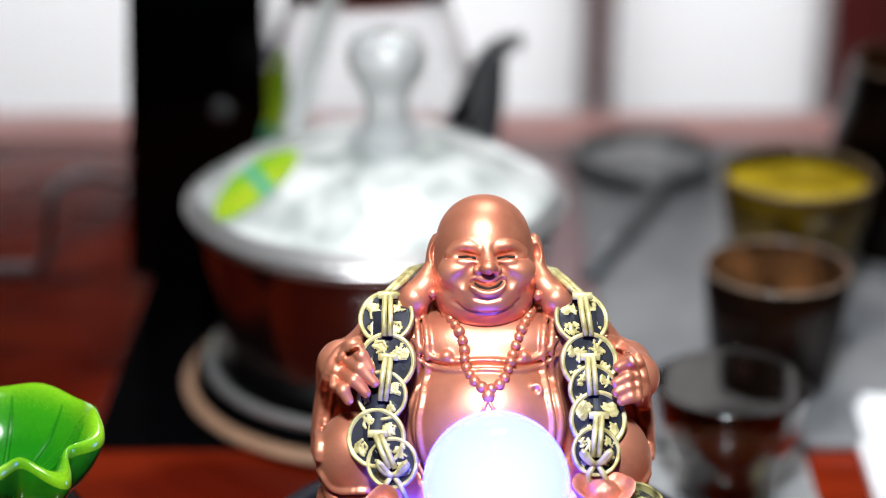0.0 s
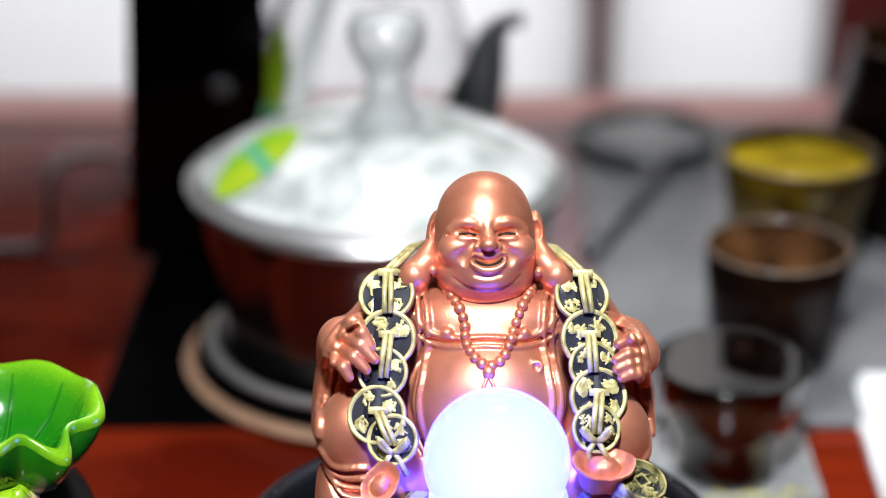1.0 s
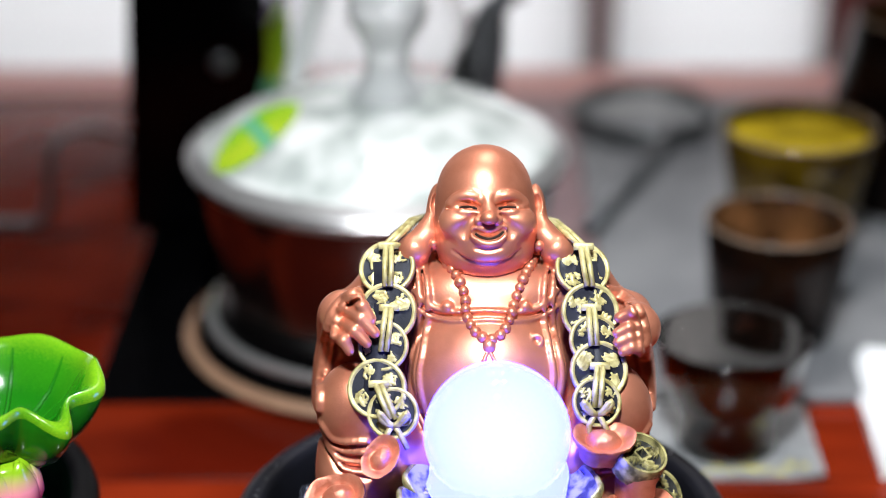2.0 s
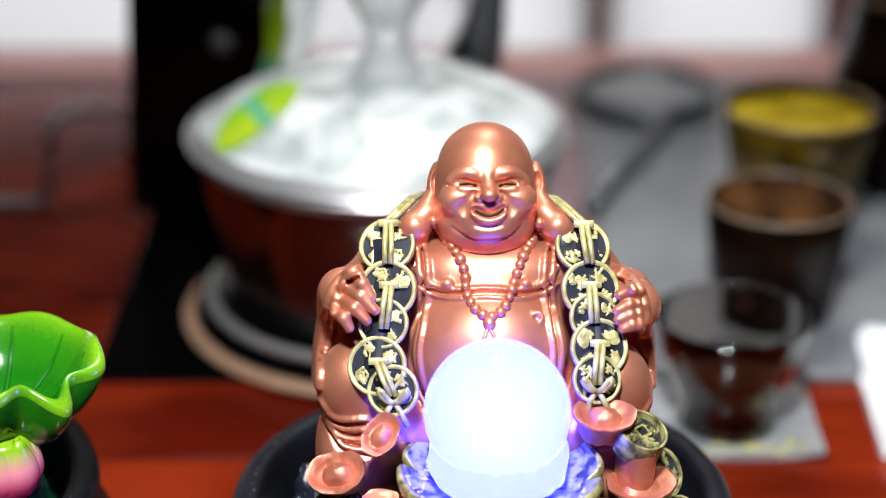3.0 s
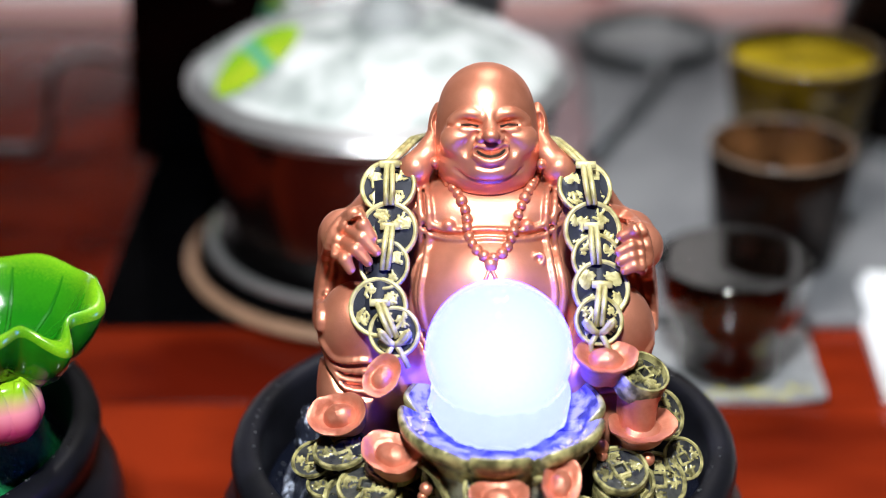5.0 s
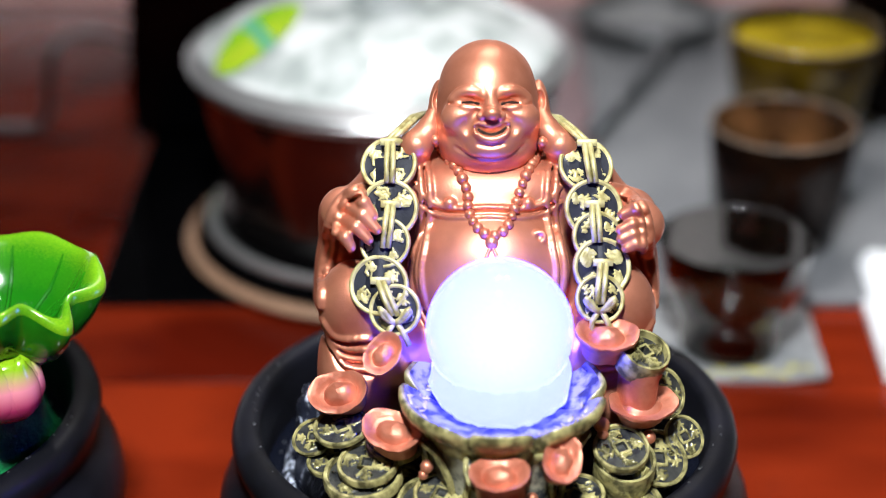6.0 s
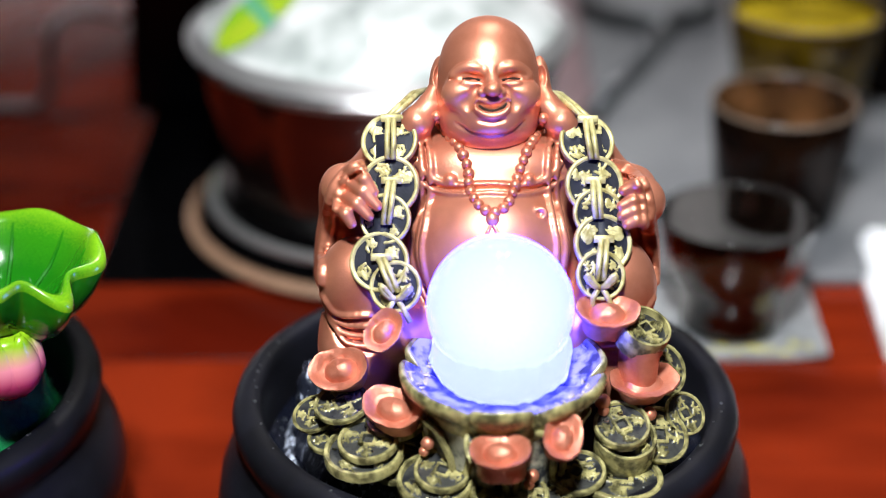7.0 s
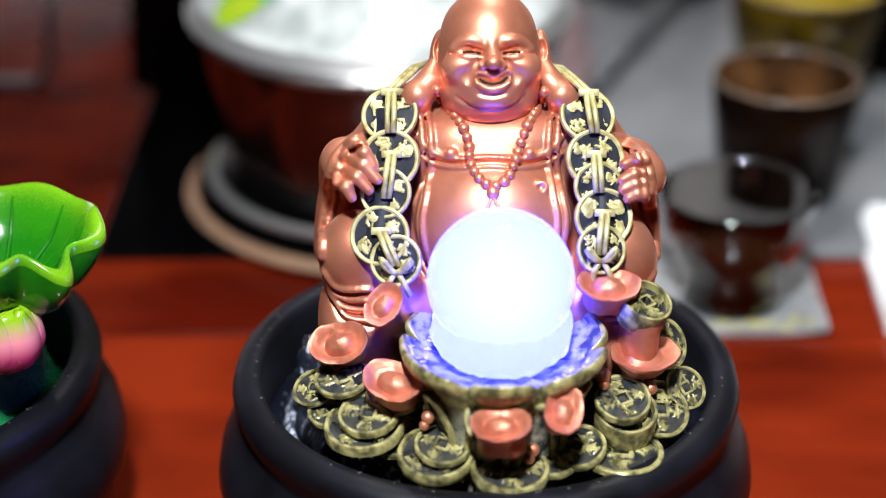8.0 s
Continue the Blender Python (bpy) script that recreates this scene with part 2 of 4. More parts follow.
# ---------------------------------------------------------------- mesh tools
class Shape:
    """Collects vertices, faces and material numbers for one mesh."""

    def __init__(self):
        self.v, self.f, self.m = [], [], []

    def add(self, verts, faces, mat=0):
        k = len(self.v)
        self.v.extend(Vector(p) for p in verts)
        self.f.extend(tuple(i + k for i in face) for face in faces)
        self.m.extend([mat] * len(faces))

    def lathe(self, profile, n=48, m=None, mats=None, wave=None):
        """Turns (radius, height) pairs round the z axis; wave(angle, radius, height) may bend them."""
        m = m or Matrix()
        k = len(self.v)
        for r, z in profile:
            for i in range(n):
                a = math.tau * i / n
                rr, zz = wave(a, r, z) if wave else (r, z)
                self.v.append(m @ Vector((rr * math.cos(a), rr * math.sin(a), zz)))
        for j in range(len(profile) - 1):
            for i in range(n):
                i2 = (i + 1) % n
                self.f.append((k + j * n + i, k + j * n + i2, k + (j + 1) * n + i2, k + (j + 1) * n + i))
                self.m.append(mats[j] if mats else 0)

    def tube(self, path, r, n=8, mat=0):
        """A round rod along a path; r is one radius or one for each point."""
        pts = [Vector(p) for p in path]
        rs = r if isinstance(r, (list, tuple)) else [r] * len(pts)
        k, side = len(self.v), None
        for j, p in enumerate(pts):
            d = (pts[min(j + 1, len(pts) - 1)] - pts[max(j - 1, 0)]).normalized()
            side = d.orthogonal().normalized() if side is None else (side - d * side.dot(d)).normalized()
            up = d.cross(side)
            for i in range(n):
                a = math.tau * i / n
                self.v.append(p + (side * math.cos(a) + up * math.sin(a)) * rs[j])
        for j in range(len(pts) - 1):
            for i in range(n):
                i2 = (i + 1) % n
                self.f.append((k + j * n + i, k + j * n + i2, k + (j + 1) * n + i2, k + (j + 1) * n + i))
                self.m.append(mat)
        for j, order in ((0, -1), (len(pts) - 1, 1)):
            ring = [k + j * n + i for i in range(n)]
            self.f.append(tuple(ring[::order]))
            self.m.append(mat)

    def ball(self, m, n=14, rows=8, mat=0):
        """A unit ball under the matrix m."""
        self.lathe([(max(math.sin(math.pi * j / rows), 0.002), -math.cos(math.pi * j / rows)) for j in range(rows + 1)], n, m, [mat] * rows)

    def slab(self, x0, x1, y0, y1, z0, z1, bevel=0.002, mat=0, m=None):
        """A board with chamfered edges."""
        m, b = m or Matrix(), min(bevel, (z1 - z0) * 0.45)
        rings = []
        for inset, z in ((b, z0), (0, z0 + b), (0, z1 - b), (b, z1)):
            rings.append([(x0 + inset, y0 + inset, z), (x1 - inset, y0 + inset, z), (x1 - inset, y1 - inset, z), (x0 + inset, y1 - inset, z)])
        faces = [(3, 2, 1, 0), (12, 13, 14, 15)]
        for j in range(3):
            faces += [(4 * j + i, 4 * j + (i + 1) % 4, 4 * j + 4 + (i + 1) % 4, 4 * j + 4 + i) for i in range(4)]
        self.add([m @ Vector(p) for ring in rings for p in ring], faces, mat)


def part(name, shape, materials, parent=None, label="", at=(0, 0, 0), smooth=40):
    """Links a Shape as one mesh object, under a thing or a part when one is given."""
    at = Vector(at)
    me = bpy.data.meshes.new(name)
    me.from_pydata([p - at for p in shape.v], [], shape.f)
    for mt in materials if isinstance(materials, (list, tuple)) else [materials]:
        me.materials.append(mt)
    me.polygons.foreach_set("material_index", shape.m)
    me.polygons.foreach_set("use_smooth", [True] * len(shape.f))
    if smooth < 180:
        me.set_sharp_from_angle(angle=radians(smooth))
    me.update()
    ob = new(name, me)
    ob.location = at
    if parent:
        ob.parent = parent
        base, up = Vector(), parent
        while up:
            base, up = base + up.location, up.parent
        ob.location = at - base
    if label:
        tagged(ob, label)
    return ob


def thing(name, at, label, category, group="", kind=""):
    ob = new(name)
    ob.location = at
    ob.empty_display_size = 0.02
    return tagged(ob, label, category, group, kind)


def facing(centre, normal, turn=0.0, size=1.0):
    """A pose whose z axis is the normal and whose y axis leans upwards."""
    z = Vector(normal).normalized()
    x = Vector((0, 0, 1)).cross(z)
    x = x.normalized() if x.length > 0.01 else Vector((1, 0, 0))
    y = z.cross(x)
    m = Matrix((x, y, z)).transposed().to_4x4()
    return Matrix.Translation(centre) @ m @ Matrix.Rotation(radians(turn), 4, "Z") @ Matrix.Scale(size, 4)


# ---------------------------------------------------------------- room
def box_wall(name, x0, x1, y0, y1, z0, z1, material, label, category="wall"):
    s = Shape()
    s.slab(x0, x1, y0, y1, z0, z1, 0.002)
    return tagged(part(name, s, material, at=((x0 + x1) / 2, (y0 + y1) / 2, z0)), label, category, kind="structure")


box_wall("floor", -2.5, 2.5, -2.5, 1.75, -0.80, -0.75, FLOORTILE, "pale polished floor under the tea table", "floor")
# unseen ceiling and side walls are near black so glossy surfaces reflect little
box_wall("ceiling", -2.5, 2.5, -2.5, 1.75, 1.90, 1.95, DARKSURROUND, "unseen ceiling added near black to keep reflections dark", "ceiling")
box_wall("wall_north", -2.5, 2.5, 1.62, 1.75, -0.75, 1.90, DARKSURROUND, "unseen wall added near black to keep reflections dark behind the table")
box_wall("wall_panel", -2.5, 2.5, 1.585, 1.618, -0.75, 0.37, PLASTER, "bright white panel along the lower wall")
box_wall("wall_south", -2.5, 2.5, -2.65, -2.5, -0.75, 1.90, DARKSURROUND, "unseen wall added near black to keep reflections dark")
box_wall("wall_west", -2.65, -2.5, -2.5, 1.6, -0.75, 1.90, DARKSURROUND, "unseen wall added near black to keep reflections dark")
box_wall("wall_east", 2.5, 2.65, -2.5, 1.6, -0.75, 1.90, DARKSURROUND, "unseen wall added near black to keep reflections dark")
for x0, x1, name in ((0.150, 0.178, "timber_post"), (0.418, 0.560, "timber_post")):
    s = Shape()
    s.slab(x0, x1, 1.53, 1.583, -0.75, 1.9, 0.004)
    tagged(part(name, s, DARKWOOD, at=(x0, 1.55, -0.75)), "dark red timber post against the white wall", "post", "posts along the wall", "structure")

# tea table: boards of red wood with a seam, apron and legs
table = thing("tea_table", (0, 0.1, -0.75), "glossy dark red wooden tea table made of wide boards", "table")
for y0, y1 in ((-0.62, -0.24), (-0.2385, 0.1405), (0.1425, 0.4300), (0.4315, 0.6100)):
    s = Shape()
    s.slab(-0.85, 0.85, y0, y1, -0.04, 0.0, 0.0003)
    part("board", s, WOOD, table, at=(0, (y0 + y1) / 2, -0.04))
s = Shape()
s.slab(-0.85, 0.85, 0.6105, 0.664, -0.04, 0.002, 0.002)
part("edge_board", s, ROSEWOOD, table, "paler rosy wooden edge board", at=(0, 0.637, -0.04))
for x in (-0.78, 0.72):
    for y in (-0.56, 0.57):
        s = Shape()
        s.slab(x, x + 0.06, y, y + 0.06, -0.75, -0.041, 0.004)
        part("leg", s, WOOD, table, at=(x, y, -0.75))
for y in (-0.55, 0.58):
    s = Shape()
    s.slab(-0.715, 0.715, y, y + 0.02, -0.13, -0.041, 0.002)
    part("apron", s, WOOD, table, at=(0, y, -0.13))

tray = thing("tea_tray", (0.3, 0.4, 0), "flat grey slate tea tray with a rosy wooden border", "tray")
s = Shape()
s.slab(0.0655, 0.62, 0.203, 0.592, 0.0002, 0.006, 0.0015)
part("slate_panel", s, SLATE, tray, "grey slate", at=(0.34, 0.4, 0))
s = Shape()
s.slab(0.024, 0.0650, 0.203, 0.592, 0.0002, 0.0062, 0.0018)
part("border", s, MAUVEWOOD, tray, "dull rosy wooden border", at=(0.045, 0.4, 0))


# ---------------------------------------------------------------- fountains
def fountain_bowl(parent):
    o = parent.location
    s = Shape()
    s.lathe([(0.001, 0.004), (0.052, 0.0035), (0.056, 0.0), (0.062, 0.001), (0.070, 0.007), (0.0790, 0.017), (0.0842, 0.027), (0.0858, 0.035),
             (0.0846, 0.043), (0.0812, 0.0510), (0.0780, 0.0548), (0.0776, 0.0572), (0.0792, 0.0614), (0.0800, 0.0652), (0.0791, 0.0686), (0.0767, 0.0705),
             (0.0735, 0.0710), (0.0718, 0.0705), (0.0709, 0.0692), (0.0705, 0.0672), (0.0700, 0.050), (0.069, 0.030), (0.060, 0.012), (0.001, 0.010)], 96, Matrix.Translation(o))
    part("bowl", s, BLACKWARE, parent, "matt black round bowl with a rounded lip", at=o, smooth=60)
    s = Shape()
    s.lathe([(0.001, 0.0500), (0.02, 0.0500), (0.05, 0.0500), (0.0698, 0.0502)], 64, Matrix.Translation(o))
    part("water", s, WATER, parent, "dark rippled water", at=o + Vector((0, 0, 0.05)))
    s = Shape()
    rnd = random.Random(5)
    for _ in range(110):
        a, r = rnd.uniform(0, math.tau), rnd.choice((rnd.uniform(0.060, 0.0690), rnd.uniform(0.0722, 0.0745)))
        z = 0.0503 if r < 0.070 else 0.0709
        d = rnd.uniform(0.0002, 0.00055)
        s.ball(Matrix.Translation(o + Vector((r * math.cos(a), r * math.sin(a), z))) @ Matrix.Diagonal((d, d, d * 0.6, 1)), 6, 4)
    part("droplets", s, FOAM, parent, at=o + Vector((0, 0, 0.05)))["kind"] = "stuff"


def rock_base(parent, material, radius=0.0575, top=0.060, seed=0.0):
    o = parent.location

    def rough(a, r, z):
        p = Vector((math.cos(a), math.sin(a), z * 40)) * 3 + Vector((seed, 0, 0))
        k = noise.noise(p) * 0.10 + noise.noise(p * 4) * 0.05
        return r * (1 + k), z + noise.noise(p * 3 + Vector((9, 0, 0))) * 0.003
    s = Shape()
    s.lathe([(radius * 0.98, 0.012), (radius * 1.03, 0.030), (radius * 1.06, 0.044), (radius * 1.02, 0.049), (radius * 0.97, top - 0.006), (radius * 0.92, top - 0.001), (radius * 0.80, top + 0.003),
             (radius * 0.5, top + 0.004), (0.001, top + 0.005)], 120, Matrix.Translation(o), wave=rough)
    part("rock_base", s, material, parent, "dark rocky base streaked with white lime", at=o, smooth=180)


fountain = thing("water_fountain", (0, 0, 0), "black tabletop water fountain heaped with gold coins and copper ingots", "fountain", "fountains on the table")
fountain_bowl(fountain)
rock_base(fountain, ROCK, 0.0590, 0.064)

# the sculptor's frame: origin in the chest, u to the right, v up, w towards the viewer; drawn at 5.88 units to the millimetre
LEAN = 24.8
CHEST = Vector((0.0004, 0.0, 0.1384))
TURN = Matrix.Translation(CHEST) @ Matrix.Rotation(radians(90 - LEAN), 4, "X") @ Matrix.Scale(0.001, 4)


def sk(a, b, w):
    """Local millimetres of a spot on the front drawing at depth w."""
    k = (1 - w / 578.0) / 5.88
    return Vector(((a - 866) * k, (300 - b) * k, w))


def spot(a, b, w):
    return TURN @ sk(a, b, w)


class Clay:
    """A grid of distances to a body of blended lumps; gives its skin as a mesh."""

    def __init__(self, low, high, step):
        self.low, self.step = np.array(low, float), step
        self.n = [int((h - l) / step) + 1 for l, h in zip(low, high)]
        self.d = np.full(self.n, 60.0, np.float32)
        self.relief = None

    def _window(self, low, high):
        a = [max(0, int((l - o) / self.step)) for l, o in zip(low, self.low)]
        b = [min(n, int((h - o) / self.step) + 2) for h, o, n in zip(high, self.low, self.n)]
        axes = [self.low[i] + self.step * np.arange(a[i], b[i]) for i in range(3)]
        grid = np.meshgrid(*axes, indexing="ij", sparse=True)
        return tuple(slice(p, q) for p, q in zip(a, b)), grid

    def _blend(self, where, new_d, k, cut):
        old = self.d[where]
        if cut:
            h = np.maximum(k - np.abs(old + new_d), 0) / k
            self.d[where] = np.maximum(old, -new_d) + h * h * k / 4
        else:
            h = np.maximum(k - np.abs(old - new_d), 0) / k
            self.d[where] = np.minimum(old, new_d) - h * h * k / 4

    def lump(self, c, radii, k=4.0, tilt=0.0, cut=False):
        """An ellipsoid, turned in the picture's plane by tilt degrees."""
        reach = max(radii) + k + 2
        where, (x, y, z) = self._window([q - reach for q in c], [q + reach for q in c])
        if 0 in self.d[where].shape:
            return
        ca, sa = math.cos(radians(tilt)), math.sin(radians(tilt))
        dx, dy, dz = x - c[0], y - c[1], z - c[2]
        e, g = (dx * ca + dy * sa), (-dx * sa + dy * ca)
        q = np.sqrt((e / radii[0]) ** 2 + (g / radii[1]) ** 2 + (dz / radii[2]) ** 2)
        q2 = np.sqrt((e / radii[0] ** 2) ** 2 + (g / radii[1] ** 2) ** 2 + (dz / radii[2] ** 2) ** 2)
        self._blend(where, q * (q - 1) / np.maximum(q2, 1e-6), k, cut)

    def rod(self, p, q, r1, r2=None, k=1.5, cut=False):
        """A rod with round ends from p to q."""
        r2 = r1 if r2 is None else r2
        reach = max(r1, r2) + k + 1.5
        where, (x, y, z) = self._window([min(i, j) - reach for i, j in zip(p, q)], [max(i, j) + reach for i, j in zip(p, q)])
        if 0 in self.d[where].shape:
            return
        d = [j - i for i, j in zip(p, q)]
        size = sum(i * i for i in d) or 1e-6
        t = np.clip(((x - p[0]) * d[0] + (y - p[1]) * d[1] + (z - p[2]) * d[2]) / size, 0, 1)
        far = np.sqrt((x - p[0] - t * d[0]) ** 2 + (y - p[1] - t * d[1]) ** 2 + (z - p[2] - t * d[2]) ** 2)
        self._blend(where, far - (r1 + (r2 - r1) * t), k, cut)

    def freeze(self):
        """Keeps the present relief, softened a little, for laying lines on it."""
        inside = self.d < 0
        top = self.n[2] - 1 - np.argmax(inside[:, :, ::-1], axis=2)
        high = np.minimum(top + 1, self.n[2] - 1)
        d0 = np.take_along_axis(self.d, top[:, :, None], 2)[:, :, 0]
        d1 = np.take_along_axis(self.d, high[:, :, None], 2)[:, :, 0]
        part_way = np.clip(d0 / np.where(np.abs(d0 - d1) < 1e-6, 1, d0 - d1), 0, 1)
        relief = np.where(inside.any(2), self.low[2] + self.step * (top + part_way), -30.0)
        for _ in range(2):
            wide = np.pad(relief, 1, mode="edge")
            relief = (wide[1:-1, 1:-1] * 2 + wide[:-2, 1:-1] + wide[2:, 1:-1] + wide[1:-1, :-2] + wide[1:-1, 2:]) / 6
        self.relief = relief

    def front(self, u, v):
        """Depth of the foremost skin over (u, v)."""
        if self.relief is not None:
            p = min(max((u - self.low[0]) / self.step, 0), self.n[0] - 1.001)
            q = min(max((v - self.low[1]) / self.step, 0), self.n[1] - 1.001)
            i, j = int(p), int(q)
            p, q, k = p - i, q - j, self.relief
            return float((k[i, j] * (1 - p) + k[i + 1, j] * p) * (1 - q) + (k[i, j + 1] * (1 - p) + k[i + 1, j + 1] * p) * q)
        i, j = int(round((u - self.low[0]) / self.step)), int(round((v - self.low[1]) / self.step))
        i, j = min(max(i, 0), self.n[0] - 1), min(max(j, 0), self.n[1] - 1)
        inside = np.nonzero(self.d[i, j] < 0)[0]
        return float(self.low[2] + self.step * inside[-1]) if len(inside) else 0.0

    def on(self, a, b, lift=0.0):
        """The spot on the skin that shows at (a, b) of the front drawing."""
        w = 8.0
        for _ in range(4):
            p = sk(a, b, w)
            w = self.front(p[0], p[1])
        return sk(a, b, w + lift)

    def line(self, points, r, lift=0.0, k=1.0, cut=False, steps=5):
        """A ridge or a groove laid on the skin along a drawn line."""
        pts = smooth_line(points, steps)
        spots = [self.on(a, b, lift) for a, b in pts]
        for p, q in zip(spots, spots[1:]):
            self.rod(p, q, r, k=k, cut=cut)

    def skin(self, rounds=2):
        """Vertices and quads of the zero surface (one vertex for each crossed cell)."""
        d = self.d
        inside = d < 0
        shape = tuple(n - 1 for n in d.shape)
        total, count = np.zeros((*shape, 3), np.float32), np.zeros(shape, np.float32)
        for axis in range(3):
            for o1 in (0, 1):
                for o2 in (0, 1):
                    off = [0, 0, 0]
                    others = [i for i in range(3) if i != axis]
                    off[others[0]], off[others[1]] = o1, o2
                    end = list(off)
                    end[axis] = 1
                    a = tuple(slice(o, o + n) for o, n in zip(off, shape))
                    b = tuple(slice(o, o + n) for o, n in zip(end, shape))
                    hit = inside[a] != inside[b]
                    t = np.where(hit, d[a] / np.where(hit, d[a] - d[b], 1), 0)
                    for i in range(3):
                        total[..., i] += hit * (t if i == axis else off[i])
                    count += hit
        cells = np.nonzero(count > 0)
        index = np.full(shape, -1, np.int64)
        index[cells] = np.arange(len(cells[0]))
        place = (np.stack(cells, 1) + total[cells] / count[cells][:, None]) * self.step + self.low
        quads = []
        for axis in range(3):
            u, v = [(1, 2), (2, 0), (0, 1)][axis]
            lo = [slice(1, n) for n in shape]
            lo[axis] = slice(0, shape[axis])
            hi = list(lo)
            hi[axis] = slice(1, shape[axis] + 1)
            a, b = inside[tuple(lo)], inside[tuple(hi)]
            for flip in (False, True):
                spots = np.stack(np.nonzero((a & ~b) if not flip else (~a & b)), 1)
                base = spots.copy()
                base[:, u] += 1
                base[:, v] += 1
                ring = []
                for du, dv in ((-1, -1), (0, -1), (0, 0), (-1, 0)):
                    c = base.copy()
                    c[:, u] += du
                    c[:, v] += dv
                    ring.append(index[c[:, 0], c[:, 1], c[:, 2]])
                q = np.stack(ring if not flip else ring[::-1], 1)
                quads.append(q[(q >= 0).all(1)])
        quads = np.concatenate(quads)
        ends = np.concatenate([quads[:, [i, (i + 1) % 4]] for i in range(4)])
        for _ in range(rounds):
            total, count = np.zeros_like(place), np.zeros(len(place))
            for i, j in ((0, 1), (1, 0)):
                np.add.at(total, ends[:, i], place[ends[:, j]])
                np.add.at(count, ends[:, i], 1)
            place = place * 0.5 + total / np.maximum(count, 1)[:, None] * 0.5
        return place, quads


def smooth_line(points, steps=5):
    """Points along a curve through the given ones."""
    pts = [np.array(p, float) for p in points]
    pts = [2 * pts[0] - pts[1]] + pts + [2 * pts[-1] - pts[-2]]
    out = []
    for i in range(1, len(pts) - 2):
        a, b, c, d = pts[i - 1:i + 3]
        for s in range(steps):
            t = s / steps
            out.append(0.5 * (2 * b + (c - a) * t + (2 * a - 5 * b + 4 * c - d) * t * t + (3 * b - a - 3 * c + d) * t ** 3))
    return [tuple(p) for p in out + [pts[-2]]]


def coin(s, m, gold=0, dark=1, seed=0, hole=True, thick=0.16, worn=0.0):
    """A cast coin of radius 1 under the matrix m: raised rim, dark sunk field, gilded relief."""
    rnd = random.Random(seed)
    n, radii = 96, list(np.linspace(0.845, 0.02, 30))
    angle = np.arange(n) * math.tau / n
    x, y = np.outer(radii, np.cos(angle)), np.outer(radii, np.sin(angle))
    high = np.zeros_like(x)
    for k in range(4):
        turn = math.tau * k / 4 + (0.0 if hole else 0.78) + rnd.uniform(-0.15, 0.15)
        cx, cy = 0.54 * math.cos(turn), 0.54 * math.sin(turn)
        for j in range(10):
            px, py = cx + rnd.uniform(-0.19, 0.19), cy + rnd.uniform(-0.19, 0.19)
            a = radians(rnd.choice((0, 90, 45, -40)) + rnd.uniform(-14, 14))
            half, wide = rnd.uniform(0.05, 0.17), rnd.uniform(0.030, 0.050)
            along = (x - px) * math.cos(a) + (y - py) * math.sin(a)
            off = -(x - px) * math.sin(a) + (y - py) * math.cos(a)
            far = np.hypot(np.maximum(np.abs(along) - half, 0), off)
            high = np.maximum(high, np.clip(1.6 - far / wide, 0, 1))
        bx, by = cx * rnd.uniform(0.8, 1.3) + rnd.uniform(-0.15, 0.15), cy * rnd.uniform(0.8, 1.3) + rnd.uniform(-0.15, 0.15)
        high = np.maximum(high, np.clip(1.5 - np.hypot(x - bx, (y - by) * rnd.uniform(0.6, 1.7)) / rnd.uniform(0.06, 0.11 + worn), 0, 0.8))
    if hole:
        square = np.maximum(np.abs(x), np.abs(y))
        high = np.where(square < 0.17, -0.6, np.where(square < 0.29, 0.9, high))
    profile = [(0.001, -thick), (0.94, -thick), (1.0, -thick * 0.6), (1.0, thick * 0.7), (0.97, thick), (0.88, thick)]
    edge, face = len(profile), len(s.f)
    rank = {r: j for j, r in enumerate(radii)}

    def emboss(a, r, z):
        j = rank.get(r)
        if not j:
            return r, z
        return r, z + thick * 0.5 * float(high[j, round(a * n / math.tau) % n])
    s.lathe(profile + [(r, thick * 0.40) for r in radii], n, m, [gold] * (edge + len(radii) - 1), emboss)
    for j in range(len(radii) - 1):
        for i in range(n):
            mean = (high[j, i] + high[j + 1, i] + high[j, (i + 1) % n] + high[j + 1, (i + 1) % n]) / 4
            if mean < 0.42:
                s.m[face + (edge + j) * n + i] = dark


def ingot(s, m, squat=1.0, mat=0, seed=0.0, foot=0.52):
    """A boat-shaped, roughly cast ingot of half length 1 with a domed middle."""
    def boat(a, r, z):
        c = math.cos(a)
        p = Vector((r * math.cos(a), r * math.sin(a), z)) + Vector((seed, seed * 2, 0))
        w = (1 - 0.28 * math.sin(a) ** 2) * (1 + 0.05 * noise.noise(p * 2.2) + 0.015 * noise.noise(p * 6))
        z += 0.06 * noise.noise(p * 3 + Vector((5, 0, 0))) + 0.012 * noise.noise(p * 8)
        return r * w, z * squat * (1 + (0.38 * c * c if r > 0.78 else 0))
    s.lathe([(0.001, -0.48), (foot, -0.48), (foot + 0.05, -0.42), (max(0.72, foot + 0.06), -0.04), (max(0.86, foot + 0.08), 0.20), (0.985, 0.31), (0.975, 0.40), (0.88, 0.39), (0.72, 0.33), (0.60, 0.27),
             (0.555, 0.255), (0.52, 0.32), (0.44, 0.45), (0.28, 0.55), (0.001, 0.60)], 48, m, [mat] * 14, boat)


